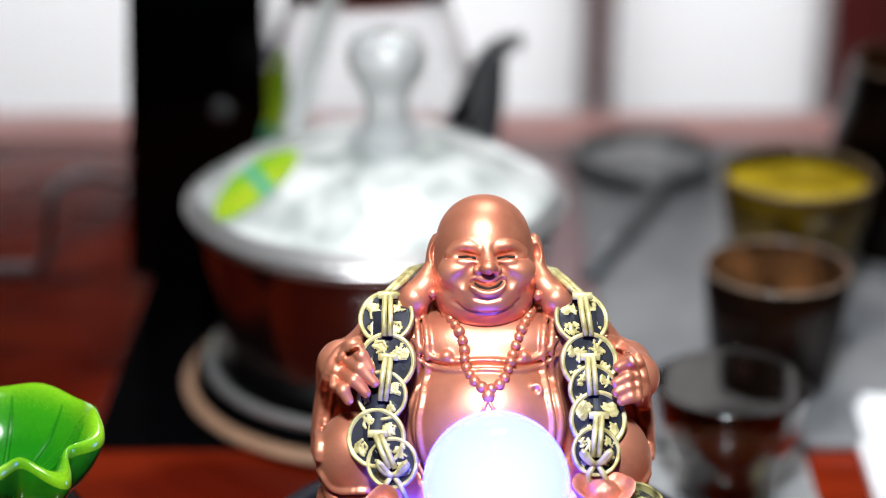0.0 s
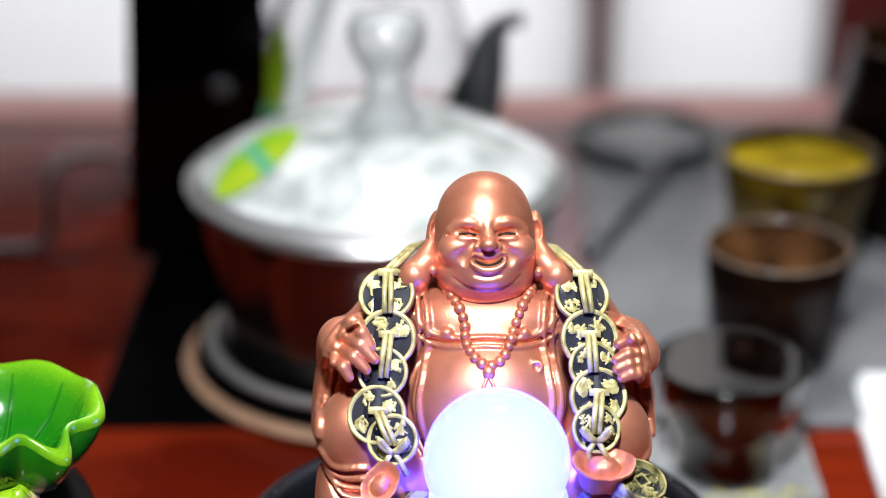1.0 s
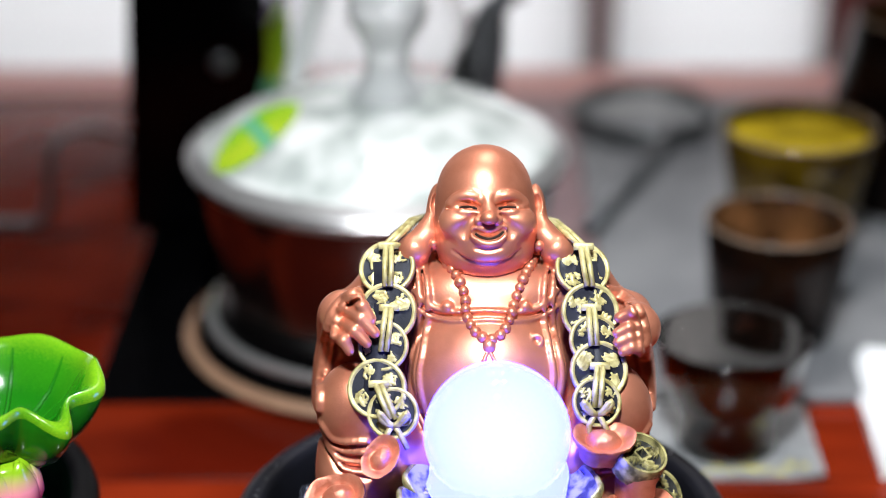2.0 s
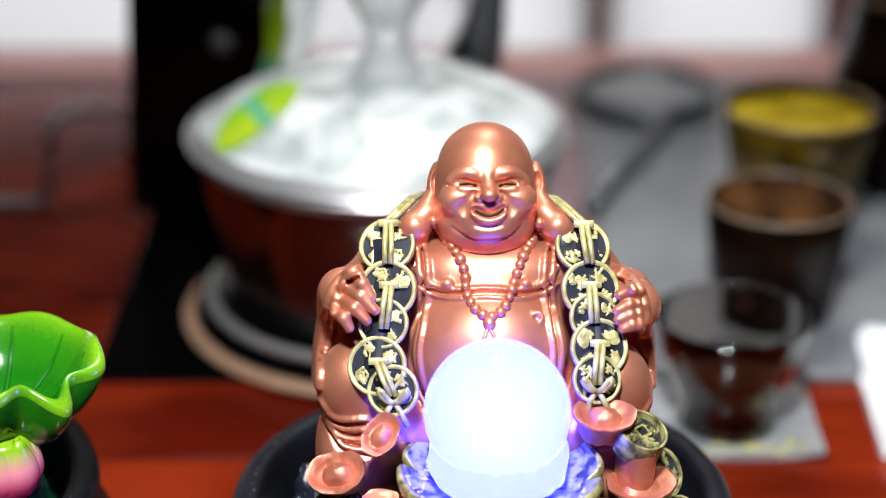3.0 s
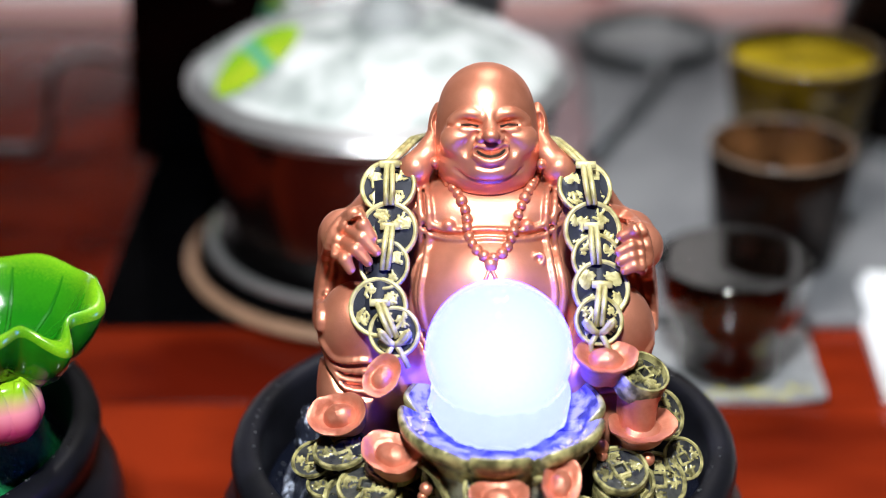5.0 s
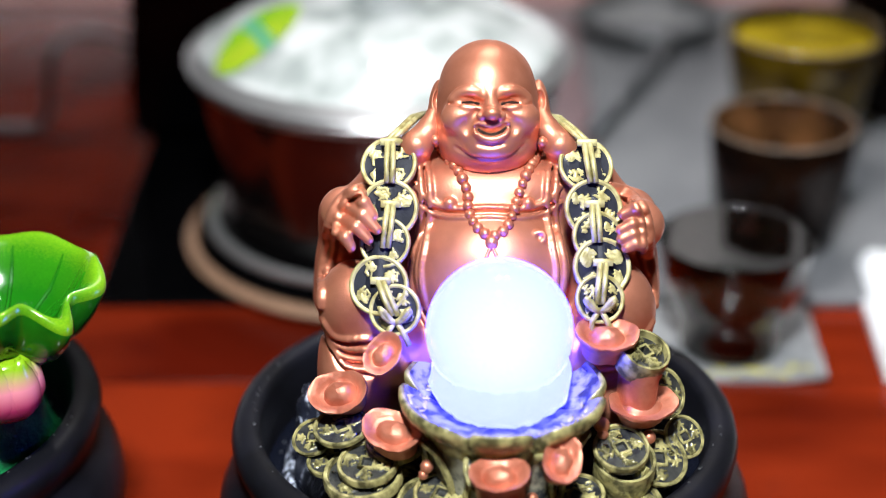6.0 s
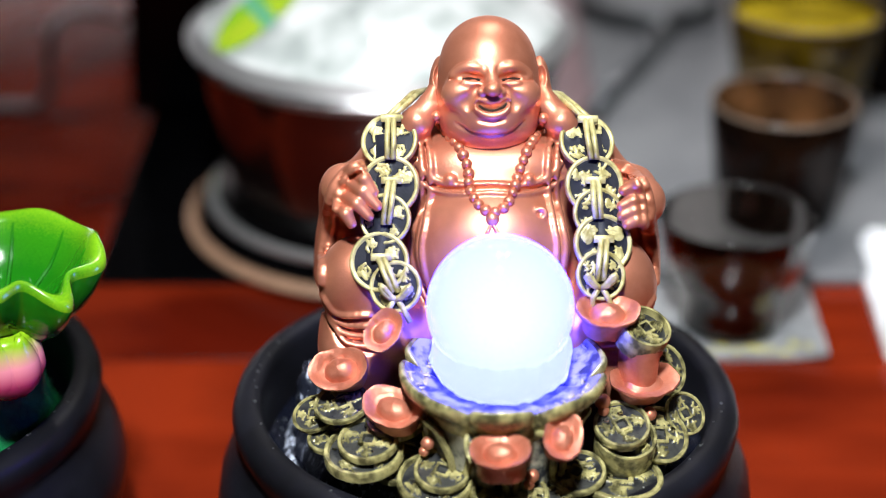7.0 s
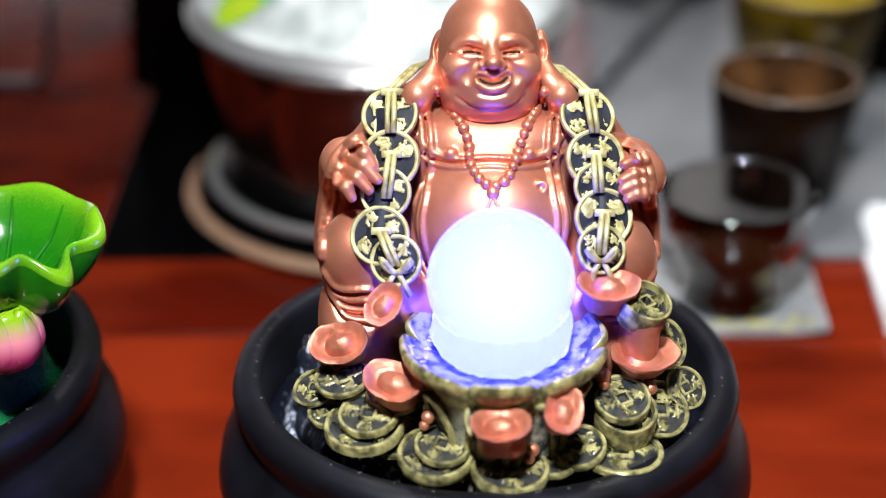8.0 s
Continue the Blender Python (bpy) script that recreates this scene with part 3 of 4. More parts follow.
# ---------------------------------------------------------------- statue (one mesh)
def build_statue():
    rnd = random.Random(3)
    c = Clay((-60, -62, -48), (60, 42, 36), 0.5)
    # trunk, belly, breast and shoulders
    c.lump(sk(868, 340, -14), (31, 36, 24), 6)
    c.lump(sk(866, 520, -18), (50, 26, 24), 8)
    c.lump(sk(872, 392, 5), (23.5, 21, 17.5), 4)
    c.lump(sk(868, 262, -1), (26, 13, 14.5), 5)
    c.lump(sk(812, 252, 5), (9.5, 7.5, 6), 4)
    c.lump(sk(926, 252, 5), (9.5, 7.5, 6), 4)
    c.lump(sk(712, 232, -6), (11, 10.5, 12), 5)
    c.lump(sk(1026, 235, -6), (11, 10.5, 12), 5)
    c.rod(sk(864, 190, -3), sk(866, 240, -5), 11, 13, 4)
    # sleeves and arms
    for side in (-1, 1):
        x = lambda a: 866 + side * a
        c.rod(sk(x(190), 268, -9), sk(x(244), 306, -8), 9.5, 9, 5)
        c.rod(sk(x(250), 320, -13), sk(x(266), 440, -18), 8.0, 7.0, 4)
        c.lump(sk(x(272), 400, -19), (5.0, 15, 9), 3)
        # hem of the sleeve, then the back of the wrist, then the fingers one by one
        wrist = (sk(608, 288, 5), sk(1138, 312, 5))[side > 0]
        c.rod(sk(x(256), 290, -6), wrist, 7.2, 6.3, 2)
        c.lump(wrist, (6.4, 7.2, 5.8), 2, 12 * side)
        if side < 0:
            fingers = (((628, 257), (660, 296)), ((616, 277), (667, 321)), ((609, 302), (652, 339)), ((602, 325), (621, 352)))
        else:
            fingers = (((1134, 287), (1102, 294)), ((1140, 309), (1099, 321)), ((1142, 328), (1100, 338)), ((1140, 346), (1109, 354)))
        for (a0, b0), (a1, b1) in fingers:
            mid = sk((a0 + a1) / 2, (b0 + b1) / 2 - 4, 18.5)
            c.rod(sk(a0, b0, 11.0), mid, 2.3, 2.05, 0.5)
            c.rod(mid, sk(a1, b1, 18.5), 2.0, 1.6, 0.4)
    for side in (-1, 1):
        x = lambda a: 866 + side * a
        # knees, shins and skirts
        c.lump(sk(x(232 if side < 0 else 222), 438, 4), (11, 11, 11.5), 1.6, -12 * side)
        c.rod(sk(x(240), 470, 2), sk(x(160), 540, 2), 9.5, 9, 5)
        c.lump(sk(x(250), 545, -7), (8.5, 14, 12), 4)
        c.lump(sk(x(222), 600, -5), (12, 14, 12), 6)
    c.freeze()
    for side in (-1, 1):
        x = lambda a: 866 + side * a
        # sleeve hem and folds
        c.line([(x(218), 246), (x(248), 256), (x(274), 285), (x(286), 330)], 1.6, 0.8, 0.6)
        c.line([(x(222), 256), (x(250), 268), (x(268), 300), (x(273), 345)], 1.2, 0.7, 0.6)
        c.line([(x(284), 340), (x(292), 400), (x(296), 455)], 1.6, 0.7, 0.8)
        c.line([(x(272), 350), (x(278), 375), (x(284), 398)], 1.2, 0.5, 0.8)
        c.line([(x(230), 262), (x(258), 276), (x(272), 305)], 0.8, 0.3, 0.4, True)
        for j in range(4):
            c.line([(x(296 - 5 * j), 478 + 15 * j), (x(268 - 4 * j), 512 + 17 * j), (x(214 - 4 * j), 516 + 19 * j)], 0.9, 0.25, 0.9)
            c.line([(x(296 - 5 * j), 485 + 15 * j), (x(268 - 4 * j), 520 + 17 * j), (x(214 - 4 * j), 524 + 19 * j)], 0.9, 0.25, 0.6, True)
        # robe edges beside the belly
        for j in range(4):
            o = 7.5 * j
            edge = [(x(112 + o), 186), (x(105 + o), 232), (x(103 + o), 290), (x(112 + o), 345), (x(120 + o), 395), (x(112 + o), 445), (x(92 + o), 490)]
            if j % 2:
                c.line(edge, 0.9, 0.2, 0.4, True)
            else:
                c.line(edge, 1.0, 0.5, 0.7)
        # breast fold and nipple
        c.line([(x(128), 246), (x(100), 272), (x(60), 284), (x(0), 281)], 0.8, 0.5, 0.5)
        c.line([(x(132), 268), (x(96), 286), (x(56), 293), (x(0), 290)], 0.8, 0.3, 0.4, True)
        c.line([(x(128), 274), (x(96), 293), (x(56), 300), (x(0), 297)], 0.7, 0.45, 0.5)
        c.lump(c.on(x(69), 274, 0.4), (1.9, 1.7, 1.7), 0.6)
        # hanging ear lobes resting on the shoulders
        c.rod(sk(x(93), 112, 1), sk(x(105), 145, 5), 2.4, 3.2, 2)
        c.rod(sk(x(106), 148, 4), sk(x(126), 172, 6), 3.6, 4.8, 2.5)
        c.lump(sk(x(133), 178, 3), (6.5, 4.6, 5.5), 2, -30 * side)
    c.freeze()
    c.lump(c.on(956, 334, 0.0), (2.4, 2.2, 1.0), 0.8)
    c.lump(c.on(956, 334, 0.8), (1.2, 1.1, 0.8), 0.4, cut=True)

    h = Clay((-26, 6, -20), (26, 56, 30), 0.36)
    h.lump(sk(864, 70, 5), (14.3, 14.3, 15.5), 4)
    h.lump(sk(866, 134, 5), (14.8, 12.8, 14.4), 7)
    h.lump(sk(866, 180, 4.5), (12.2, 7.0, 11.6), 9)
    # cheeks, sockets, muzzle, nose and chin
    h.freeze()
    for side in (-1, 1):
        x = lambda a: 868 + side * a
        h.lump(h.on(x(48), 122, -1.9), (6.6, 5.0, 4.8), 2.4)
        h.lump(h.on(x(30), 88, 0.9), (5.6, 2.5, 3.0), 1.0, 4 * side, True)
    h.lump(h.on(869, 148, -2.7), (8.2, 6.4, 3.8), 3.6)
    h.rod(h.on(868, 86, -1.0), h.on(870, 110, 1.1), 1.5, 2.3, 2.0)
    h.lump(h.on(869, 179, -1.8), (6.2, 3.0, 3.4), 2.6)
    h.freeze()
    for side in (-1, 1):
        x = lambda a: 868 + side * a
        # heavy brow, slit eye between two lids, laughter lines
        h.line([(x(12), 85), (x(24), 77), (x(40), 75), (x(56), 81), (x(68), 92)], 1.1, 0.1, 1.2)
        h.line([(x(18), 95), (x(33), 91), (x(50), 93)], 0.7, -0.5, 1.0)
        h.line([(x(17), 100), (x(33), 96), (x(54), 98)], 0.62, 0.4, 0.3, True)
        h.line([(x(18), 109), (x(32), 106), (x(50), 104)], 0.7, -0.3, 0.9)
        h.line([(x(58), 97), (x(72), 98)], 0.36, 0.15, 0.3, True)
        # wings of the nose and the folds down to the mouth
        h.lump(h.on(x(17), 120, 0.5), (2.1, 1.6, 1.8), 0.6)
        h.line([(x(24), 112), (x(34), 122), (x(42), 134), (x(42), 150)], 0.75, 0.25, 0.9, True)
        h.lump(h.on(x(46), 138, 1.4), (3.6, 2.2, 2.3), 1.8, -20 * side, True)
        # ear with a hollow and a long lobe
        h.lump(sk(x(92), 95, 0), (2.4, 6.8, 4), 1.0, 8 * side)
        h.lump(sk(x(93), 90, 4), (1.1, 3.0, 2.2), 0.4, 8 * side, True)
        h.lump(sk(x(92), 107, 4), (0.9, 1.6, 1.8), 0.4, 8 * side, True)
        h.rod(sk(x(92), 112, 1), sk(x(105), 148, 4), 2.2, 3.5, 1.5)
    h.lump(h.on(870, 115, 0.9), (2.6, 2.1, 2.2), 0.8)
    for a in (863, 878):
        h.lump(h.on(a, 125, 0.3), (0.6, 0.4, 0.6), 0.3, cut=True)
    # open laughing mouth: lips round a deep cut, a row of teeth
    h.line([(841, 137), (854, 133), (869, 136), (885, 132), (899, 133)], 0.85, 0.15, 0.6)
    h.line([(842, 148), (855, 158), (870, 162), (886, 157), (897, 145)], 1.0, 0.15, 0.7)
    h.freeze()
    slit = [(845, 141), (856, 148), (870, 151), (885, 147), (896, 138)]
    h.line(slit, 1.05, 0.2, 0.25, True)
    h.line([(853, 142), (870, 144), (888, 140)], 0.6, -0.9, 0.2)
    h.line([(846, 170), (869, 174), (892, 169)], 0.5, 0.2, 0.6, True)
    h.line([(806, 176), (832, 192), (868, 199), (902, 192), (928, 174)], 0.5, 0.2, 0.7, True)

    s = Shape()
    for clay in (c, h):
        place, quads = clay.skin(1)
        s.add([TURN @ Vector(p) for p in place.tolist()], quads.tolist(), 0)

    # dark tubes paint crevice shade into the eyes and behind the teeth
    for side in (-1, 1):
        s.tube([TURN @ h.on(868 + side * a, b, -0.35) for a, b in smooth_line([(19, 99.6), (33, 95.8), (51, 97.5)])], 0.00046, 6, 3)
    s.tube([TURN @ h.on(a, b + 2, -1.2) for a, b in smooth_line(slit)], 0.0005, 6, 3)

    # necklace of beads, with a pendant
    path = smooth_line([(772, 162), (792, 192), (815, 222), (828, 255), (830, 288), (846, 318), (870, 332), (894, 320), (908, 292), (920, 255), (934, 220), (952, 190), (964, 160)], 30)
    last = None
    for a, b in path:
        p = c.on(a, b, 0.7)
        if last is None or (p - last).length > 2.75:
            r = rnd.uniform(1.45, 1.8)
            s.ball(TURN @ Matrix.Translation(p) @ Matrix.Diagonal((r, r, r, 1)), 12, 8, 0)
            last = p
    for pts in ([(868, 338), (868, 350), (858, 375)], [(870, 338), (871, 352), (882, 374)]):
        s.tube([TURN @ c.on(a, b, 0.3) for a, b in smooth_line(pts)], 0.0006, 6, 0)
    s.ball(TURN @ Matrix.Translation(c.on(870, 344, 0.6)) @ Matrix.Diagonal((2.0, 2.2, 1.5, 1)), 12, 8, 0)

    # two strings of coins over the shoulders
    strings = (((690, 206, 51, 8.6), (690, 284, 53, 13.4), (682, 344, 46, 15.0), (671, 420, 54, 16.4), (699, 464, 47, 18.4)),
               ((1038, 208, 50, 8.6), (1051, 284, 53, 13.4), (1058, 334, 46, 15.0), (1066, 388, 53, 16.4), (1062, 444, 45, 18.4)))
    for side, string in zip((-1, 1), strings):
        for i, (a, b, r, w) in enumerate(string):
            n = TURN.to_3x3() @ Vector((0.20 * side, 0.36 if i == 0 else 0.12, 1))
            coin(s, facing(spot(a, b, w), n, rnd.uniform(-20, 20), r / 5.88 * (1 - w / 578) * 0.001), 1, 2, seed=11 * i + side + 5, hole=False, thick=0.13, worn=0.10)
        # dark cloth behind the coins
        s.tube([spot(a, b, w - 5) for a, b, r, w in string], [0.0062] * 5, 10, 2)
        # double cord down the middle
        for i in (0, 1, 3):
            a, b, r, w = string[i]  # the cord bridges to the next coin
            a2, b2, r2, w2 = string[i + 1]
            top = spot(a + 2, b - (40 if i == 0 else 8), w + 2.2)
            low = spot(a2, b2 + (10 if i else -46), w2 + (2.4 if i else 1.6))
            across = Vector((0.0008, 0, 0))
            for o in (-1, 1):
                s.tube([top + across * o, (top + low) / 2 + across * o * 1.2 + Vector((0, -0.0005, 0)), low + across * o], 0.00088, 7, 1)
            s.slab(-0.0030, 0.0030, -0.0010, 0.0012, -0.0006, 0.0006, 0.0003, 1, facing(top, TURN.to_3x3() @ Vector((0, 0, 1))))
        # bow at the lower end, and the cord over the shoulder
        a, b, r, w = string[4]
        knot = spot(a, b + 18, w + 2.5)
        for o in (-1, 1):
            loop = [knot + Vector((o * 0.0042 * math.sin(t) * (1 + 0.3 * math.cos(t)), -0.0006, 0.0018 - 0.0022 * math.cos(2 * t))) for t in np.linspace(0, math.pi, 9)]
            s.tube(loop, 0.0009, 7, 1)
            s.tube([knot, knot + Vector((o * 0.0022, -0.001, -0.0035)), knot + Vector((o * 0.0030 + 0.001, -0.0015, -0.0075))], 0.0009, 7, 1)
        a, b, r, w = string[0]
        for o in (-1, 1):
            s.tube([spot(a + 4 * o, b - 42, w + 1.5), spot(a - 22 * side + 5 * o, b - 62, 8), spot(a - 48 * side + 5 * o, b - 84, -6), spot(a - 70 * side, b - 90, -16)], 0.0009, 7, 1)
    return tagged(part("statue", s, [COPPER, GOLD, INK, SLITSHADE], at=(0, 0.01, 0.062), smooth=180),
                  "copper-painted seated laughing statue wearing strings of dark gold coins", "statue")


build_statue()


# ---------------------------------------------------------------- dish and ball
DISH = Vector((0.0036, -0.040, 0.0))


NOTCHES = [radians(-90 + d) for d in (-23, 22, 84, 140, 200, 262)]


def dish_wave(a, r, z):
    gap = min(abs((a - q + math.pi) % math.tau - math.pi) for q in NOTCHES)
    dip = math.exp(-(gap / 0.075) ** 2)
    k = max(0.0, (r - 0.012) / 0.018)
    swell = 0.03 * math.cos(3 * a + 0.6)
    return r * (1 + (swell - 0.15 * dip) * k), z - (0.0042 * dip - 0.0006 * math.sin(2 * a)) * k


pedestal = Shape()
pedestal.lathe([(0.001, 0.050), (0.022, 0.050), (0.0215, 0.062), (0.0212, 0.072), (0.0218, 0.082), (0.0243, 0.091), (0.0268, 0.0960), (0.0290, 0.0985)], 160, Matrix.Translation(DISH),
               [1] * 5 + [0] * 2, dish_wave)
pedestal.lathe([(0.0290, 0.0985), (0.0300, 0.0997), (0.0305, 0.1015), (0.0303, 0.1034), (0.0295, 0.1041), (0.0285, 0.1034)], 160, Matrix.Translation(DISH), [0] * 5, dish_wave)
pedestal.lathe([(0.0285, 0.1034), (0.0262, 0.1008), (0.023, 0.0985), (0.016, 0.0972), (0.001, 0.0970)], 160, Matrix.Translation(DISH), [1] * 4, dish_wave)
dish = part("lotus_dish", pedestal, [WETGOLD, WORNDISH], fountain, "dark lotus-shaped dish with a gold lip", at=DISH + Vector((0, 0, 0.05)), smooth=180)
for k in range(9):
    a0 = math.tau * k / 9 + 0.3
    s = Shape()
    arc = []
    for t in np.linspace(-1, 1, 13):
        a = a0 + 0.33 * t
        z = 0.066 + 0.027 * (1 - abs(t) ** 2.2)
        r = np.interp(z, (0.062, 0.072, 0.082, 0.091, 0.0985), (0.0215, 0.0212, 0.0218, 0.0243, 0.0290)) + 0.0008
        r, _ = dish_wave(a, r, z)
        arc.append(DISH + Vector((r * math.cos(a), r * math.sin(a), z)))
    s.tube(arc, 0.0012, 6)
    part("petal_edge", s, WETGOLD, dish, at=DISH + Vector((0, 0, 0.08)))
# worn relief on the dish's inner face
s = Shape()
rnd = random.Random(8)
for _ in range(70):
    a, r = rnd.uniform(0, math.tau), rnd.uniform(0.0215, 0.0275)
    z = np.interp(r, (0.016, 0.023, 0.0262, 0.0282), (0.0972, 0.0985, 0.1008, 0.1032)) + 0.0001
    r, z = dish_wave(a, r, z)
    s.ball(Matrix.Translation(DISH + Vector((r * math.cos(a), r * math.sin(a), z))) @ Matrix.Rotation(a + rnd.choice((0, 1.57)), 4, "Z")
           @ Matrix.Diagonal((rnd.uniform(0.0010, 0.0024), rnd.uniform(0.0004, 0.0008), 0.0005, 1)), 6, 4)
part("relief", s, GOLD, dish, at=DISH + Vector((0, 0, 0.1)))

BALL = Vector((0.0031, -0.040, 0.1212))
s = Shape()
s.ball(Matrix.Translation(BALL) @ Matrix.Diagonal((0.0212, 0.0212, 0.0212, 1)), 64, 40)
tagged(part("crystal_ball", s, GLOW, at=BALL - Vector((0, 0, 0.0212)), smooth=180), "clouded glass ball glowing blue-white in the lotus dish", "glass ball")


def ripple_edge(a, r, z):
    p = Vector((r * math.cos(a), r * math.sin(a), z))
    return r * (1 + 0.06 * noise.noise(p * 230)), z + 0.0012 * noise.noise(p * 330)


# water lit by the ball, given the ball's own glowing material
s = Shape()
s.lathe([(0.0190, 0.1118), (0.0201, 0.1095), (0.0207, 0.1065), (0.0205, 0.1040), (0.0194, 0.1015), (0.0176, 0.0995), (0.0150, 0.0975)], 120, Matrix.Translation(DISH), wave=ripple_edge)
part("lit_water_collar", s, GLOW, fountain, "collar of water lit by the ball, made to glow itself", at=BALL, smooth=180)
# coins and ingots heaped in the bowl: drawing place, depth, radius in mm, normal
V3 = TURN.to_3x3() @ Matrix.Scale(1000, 3)
COINS = (
    (1136, 548, 18, 7.8, (0.42, 1.0, 1), 0.5), (556, 690, 6, 6.8, (-0.4, 0.9, 1), 0.16), (604, 672, 12, 8.4, (-0.2, 1.3, 1), 0.18),
    (642, 760, 18, 11.8, (-0.1, 1.5, 1), 0.26), (650, 738, 20, 9.0, (-0.15, 1.3, 1), 0.24), (768, 812, 25, 11.2, (0.0, 1.4, 1), 0.30),
    (780, 792, 27, 8.2, (0.05, 1.2, 1), 0.22), (900, 836, 28, 11.4, (0.05, 1.6, 1), 0.24), (1100, 712, 19, 8.4, (0.05, 0.9, 1), 0.30),
    (1106, 746, 15, 9.2, (0.05, 1.0, 1), 0.55), (1168, 728, 10, 9.2, (0.35, 0.6, 1), 0.16), (1214, 690, 4, 6.8, (0.5, 0.45, 1), 0.16),
    (1098, 804, 18, 12.6, (0.1, 2.0, 1), 0.16), (1180, 612, 0, 8.0, (0.8, 0.3, 1), 0.16), (1020, 796, 22, 8.6, (-0.2, 1.2, 1), 0.2),
    (872, 744, 37, 8.8, (-0.05, 0.15, 1), 0.16), (704, 778, 15, 9.0, (-0.3, 1.5, 1), 0.18), (590, 730, 10, 8.0, (-0.3, 1.6, 1), 0.18), (700, 700, 14, 9.0, (-0.1, 1.4, 1), 0.2),
    (970, 815, 24, 8.5, (0.1, 1.5, 1), 0.2),
)
for i, (a, b, w, r, n, thick) in enumerate(COINS):
    s = Shape()
    centre = spot(a, b, w)
    coin(s, facing(centre, V3 @ Vector(n), 25 * i, r * 0.001), seed=40 + i, thick=thick if thick > 0.3 else thick * 0.65)
    part("coin", s, [WETGOLD, WETDARK], fountain, "worn dark gold coin with a square middle", at=centre)
INGOTS = (
    (679, 546, 22, 7.0, (-0.15, 0.35, 1), 65, 1.0, 0.6), (608, 618, 12, 9.4, (-0.35, 0.5, 1), 20, 1.1, 0.56), (696, 690, 24, 9.6, (-0.15, 0.9, 1), -15, 0.9, 0.66),
    (1072, 524, 20, 9.6, (0.12, 1.2, 1), -12, 1.0, 0.6), (1138, 642, 13, 11.0, (0.15, 1.5, 1), -5, 0.6, 0.56), (882, 772, 43, 8.8, (-0.1, 1.1, 1), 8, 1.1, 0.74),
    (988, 738, 40, 7.8, (0.25, 0.6, 1), 60, 1.0, 0.6), (1130, 598, 13, 8.6, (0.1, 2.2, 1), 10, 1.7, 0.80),
)
for a, b, w, r, n, turn, squat, foot in INGOTS:
    s = Shape()
    centre = spot(a, b, w)
    ingot(s, facing(centre, V3 @ Vector(n), turn, r * 0.001), squat, seed=a * 0.37, foot=foot)
    part("ingot", s, CASTCOPPER, fountain, "copper-painted boat-shaped ingot", at=centre, smooth=60)
# drops of water lying on the heap
s = Shape()
rnd = random.Random(31)
for _ in range(70):
    a, b, w, r, n, thick = rnd.choice(COINS)
    m = facing(spot(a, b, w), V3 @ Vector(n), 0, r * 0.001)
    q, e, d = rnd.uniform(0, math.tau), rnd.uniform(0.2, 0.95), rnd.uniform(0.03, 0.09)
    s.ball(m @ Matrix.Translation((e * math.cos(q), e * math.sin(q), 0.11 if thick < 0.3 else thick)) @ Matrix.Diagonal((d * rnd.uniform(1, 1.8), d, d * 0.5, 1)), 10, 6)
part("water_drops", s, CLEAR, fountain, "clear drops of water on the coins", at=(0, -0.03, 0.08), smooth=180)["kind"] = "stuff"
# lumps that join the heap
for a, b, w, r in ((754, 742, 27, 2.0), (748, 756, 26, 1.6), (1066, 668, 18, 2.4), (1068, 684, 18, 1.7), (940, 800, 30, 2.0), (934, 816, 30, 1.6), (1150, 690, 12, 2.2)):
    s = Shape()
    s.ball(Matrix.Translation(spot(a, b, w)) @ Matrix.Scale(r * 0.001, 4), 14, 9)
    part("bead", s, COPPER, fountain, at=spot(a, b, w), smooth=180)
s = Shape()


def heap_wave(a, r, z):
    k = noise.noise(Vector((math.cos(a) * 4, math.sin(a) * 4, r * 300)))
    return r * (1 + 0.12 * k), z + 0.003 * k


s.lathe([(0.056, 0.048), (0.053, 0.060), (0.047, 0.068), (0.040, 0.076), (0.026, 0.082), (0.001, 0.084)], 90, Matrix.Translation((0, -0.004, 0)), wave=heap_wave)
part("mound", s, WETDARK, fountain, "dark sculpted mound under the coins", at=(0, 0, 0.05), smooth=180)



def crust(a, r, z):
    p = Vector((math.cos(a) * 9, math.sin(a) * 9, r * 400))
    return r * (1 + 0.018 * noise.noise(p) + 0.012 * noise.noise(p * 3.1)), z + 0.0012 * noise.noise(p * 2.3)


def lime_band(start, end, steps=90):
    """White lime along the water line between two bearings."""
    s = Shape()
    rings = [(0.0615, 0.0545), (0.0627, 0.0532), (0.0634, 0.0520), (0.0640, 0.0508), (0.0644, 0.0498), (0.0615, 0.0490)]
    for q in range(steps + 1):
        a = radians(start + (end - start) * q / steps)
        taper = min(1.0, 5 * min(q, steps - q) / steps)
        for r, z in rings:
            r, z = crust(a, 0.0585 + (r - 0.0585) * (0.3 + 0.7 * taper), z)
            s.v.append(Vector((r * math.cos(a), r * math.sin(a), z)))
    w = len(rings)
    for q in range(steps):
        for j in range(w):
            s.f.append((q * w + j, q * w + (j + 1) % w, (q + 1) * w + (j + 1) % w, (q + 1) * w + j))
            s.m.append(0)
    part("lime_crust", s, LIME, fountain, "white lime crust along the water line", at=(0, 0, 0.048), smooth=180)


lime_band(146, 208)
lime_band(-14, 34)
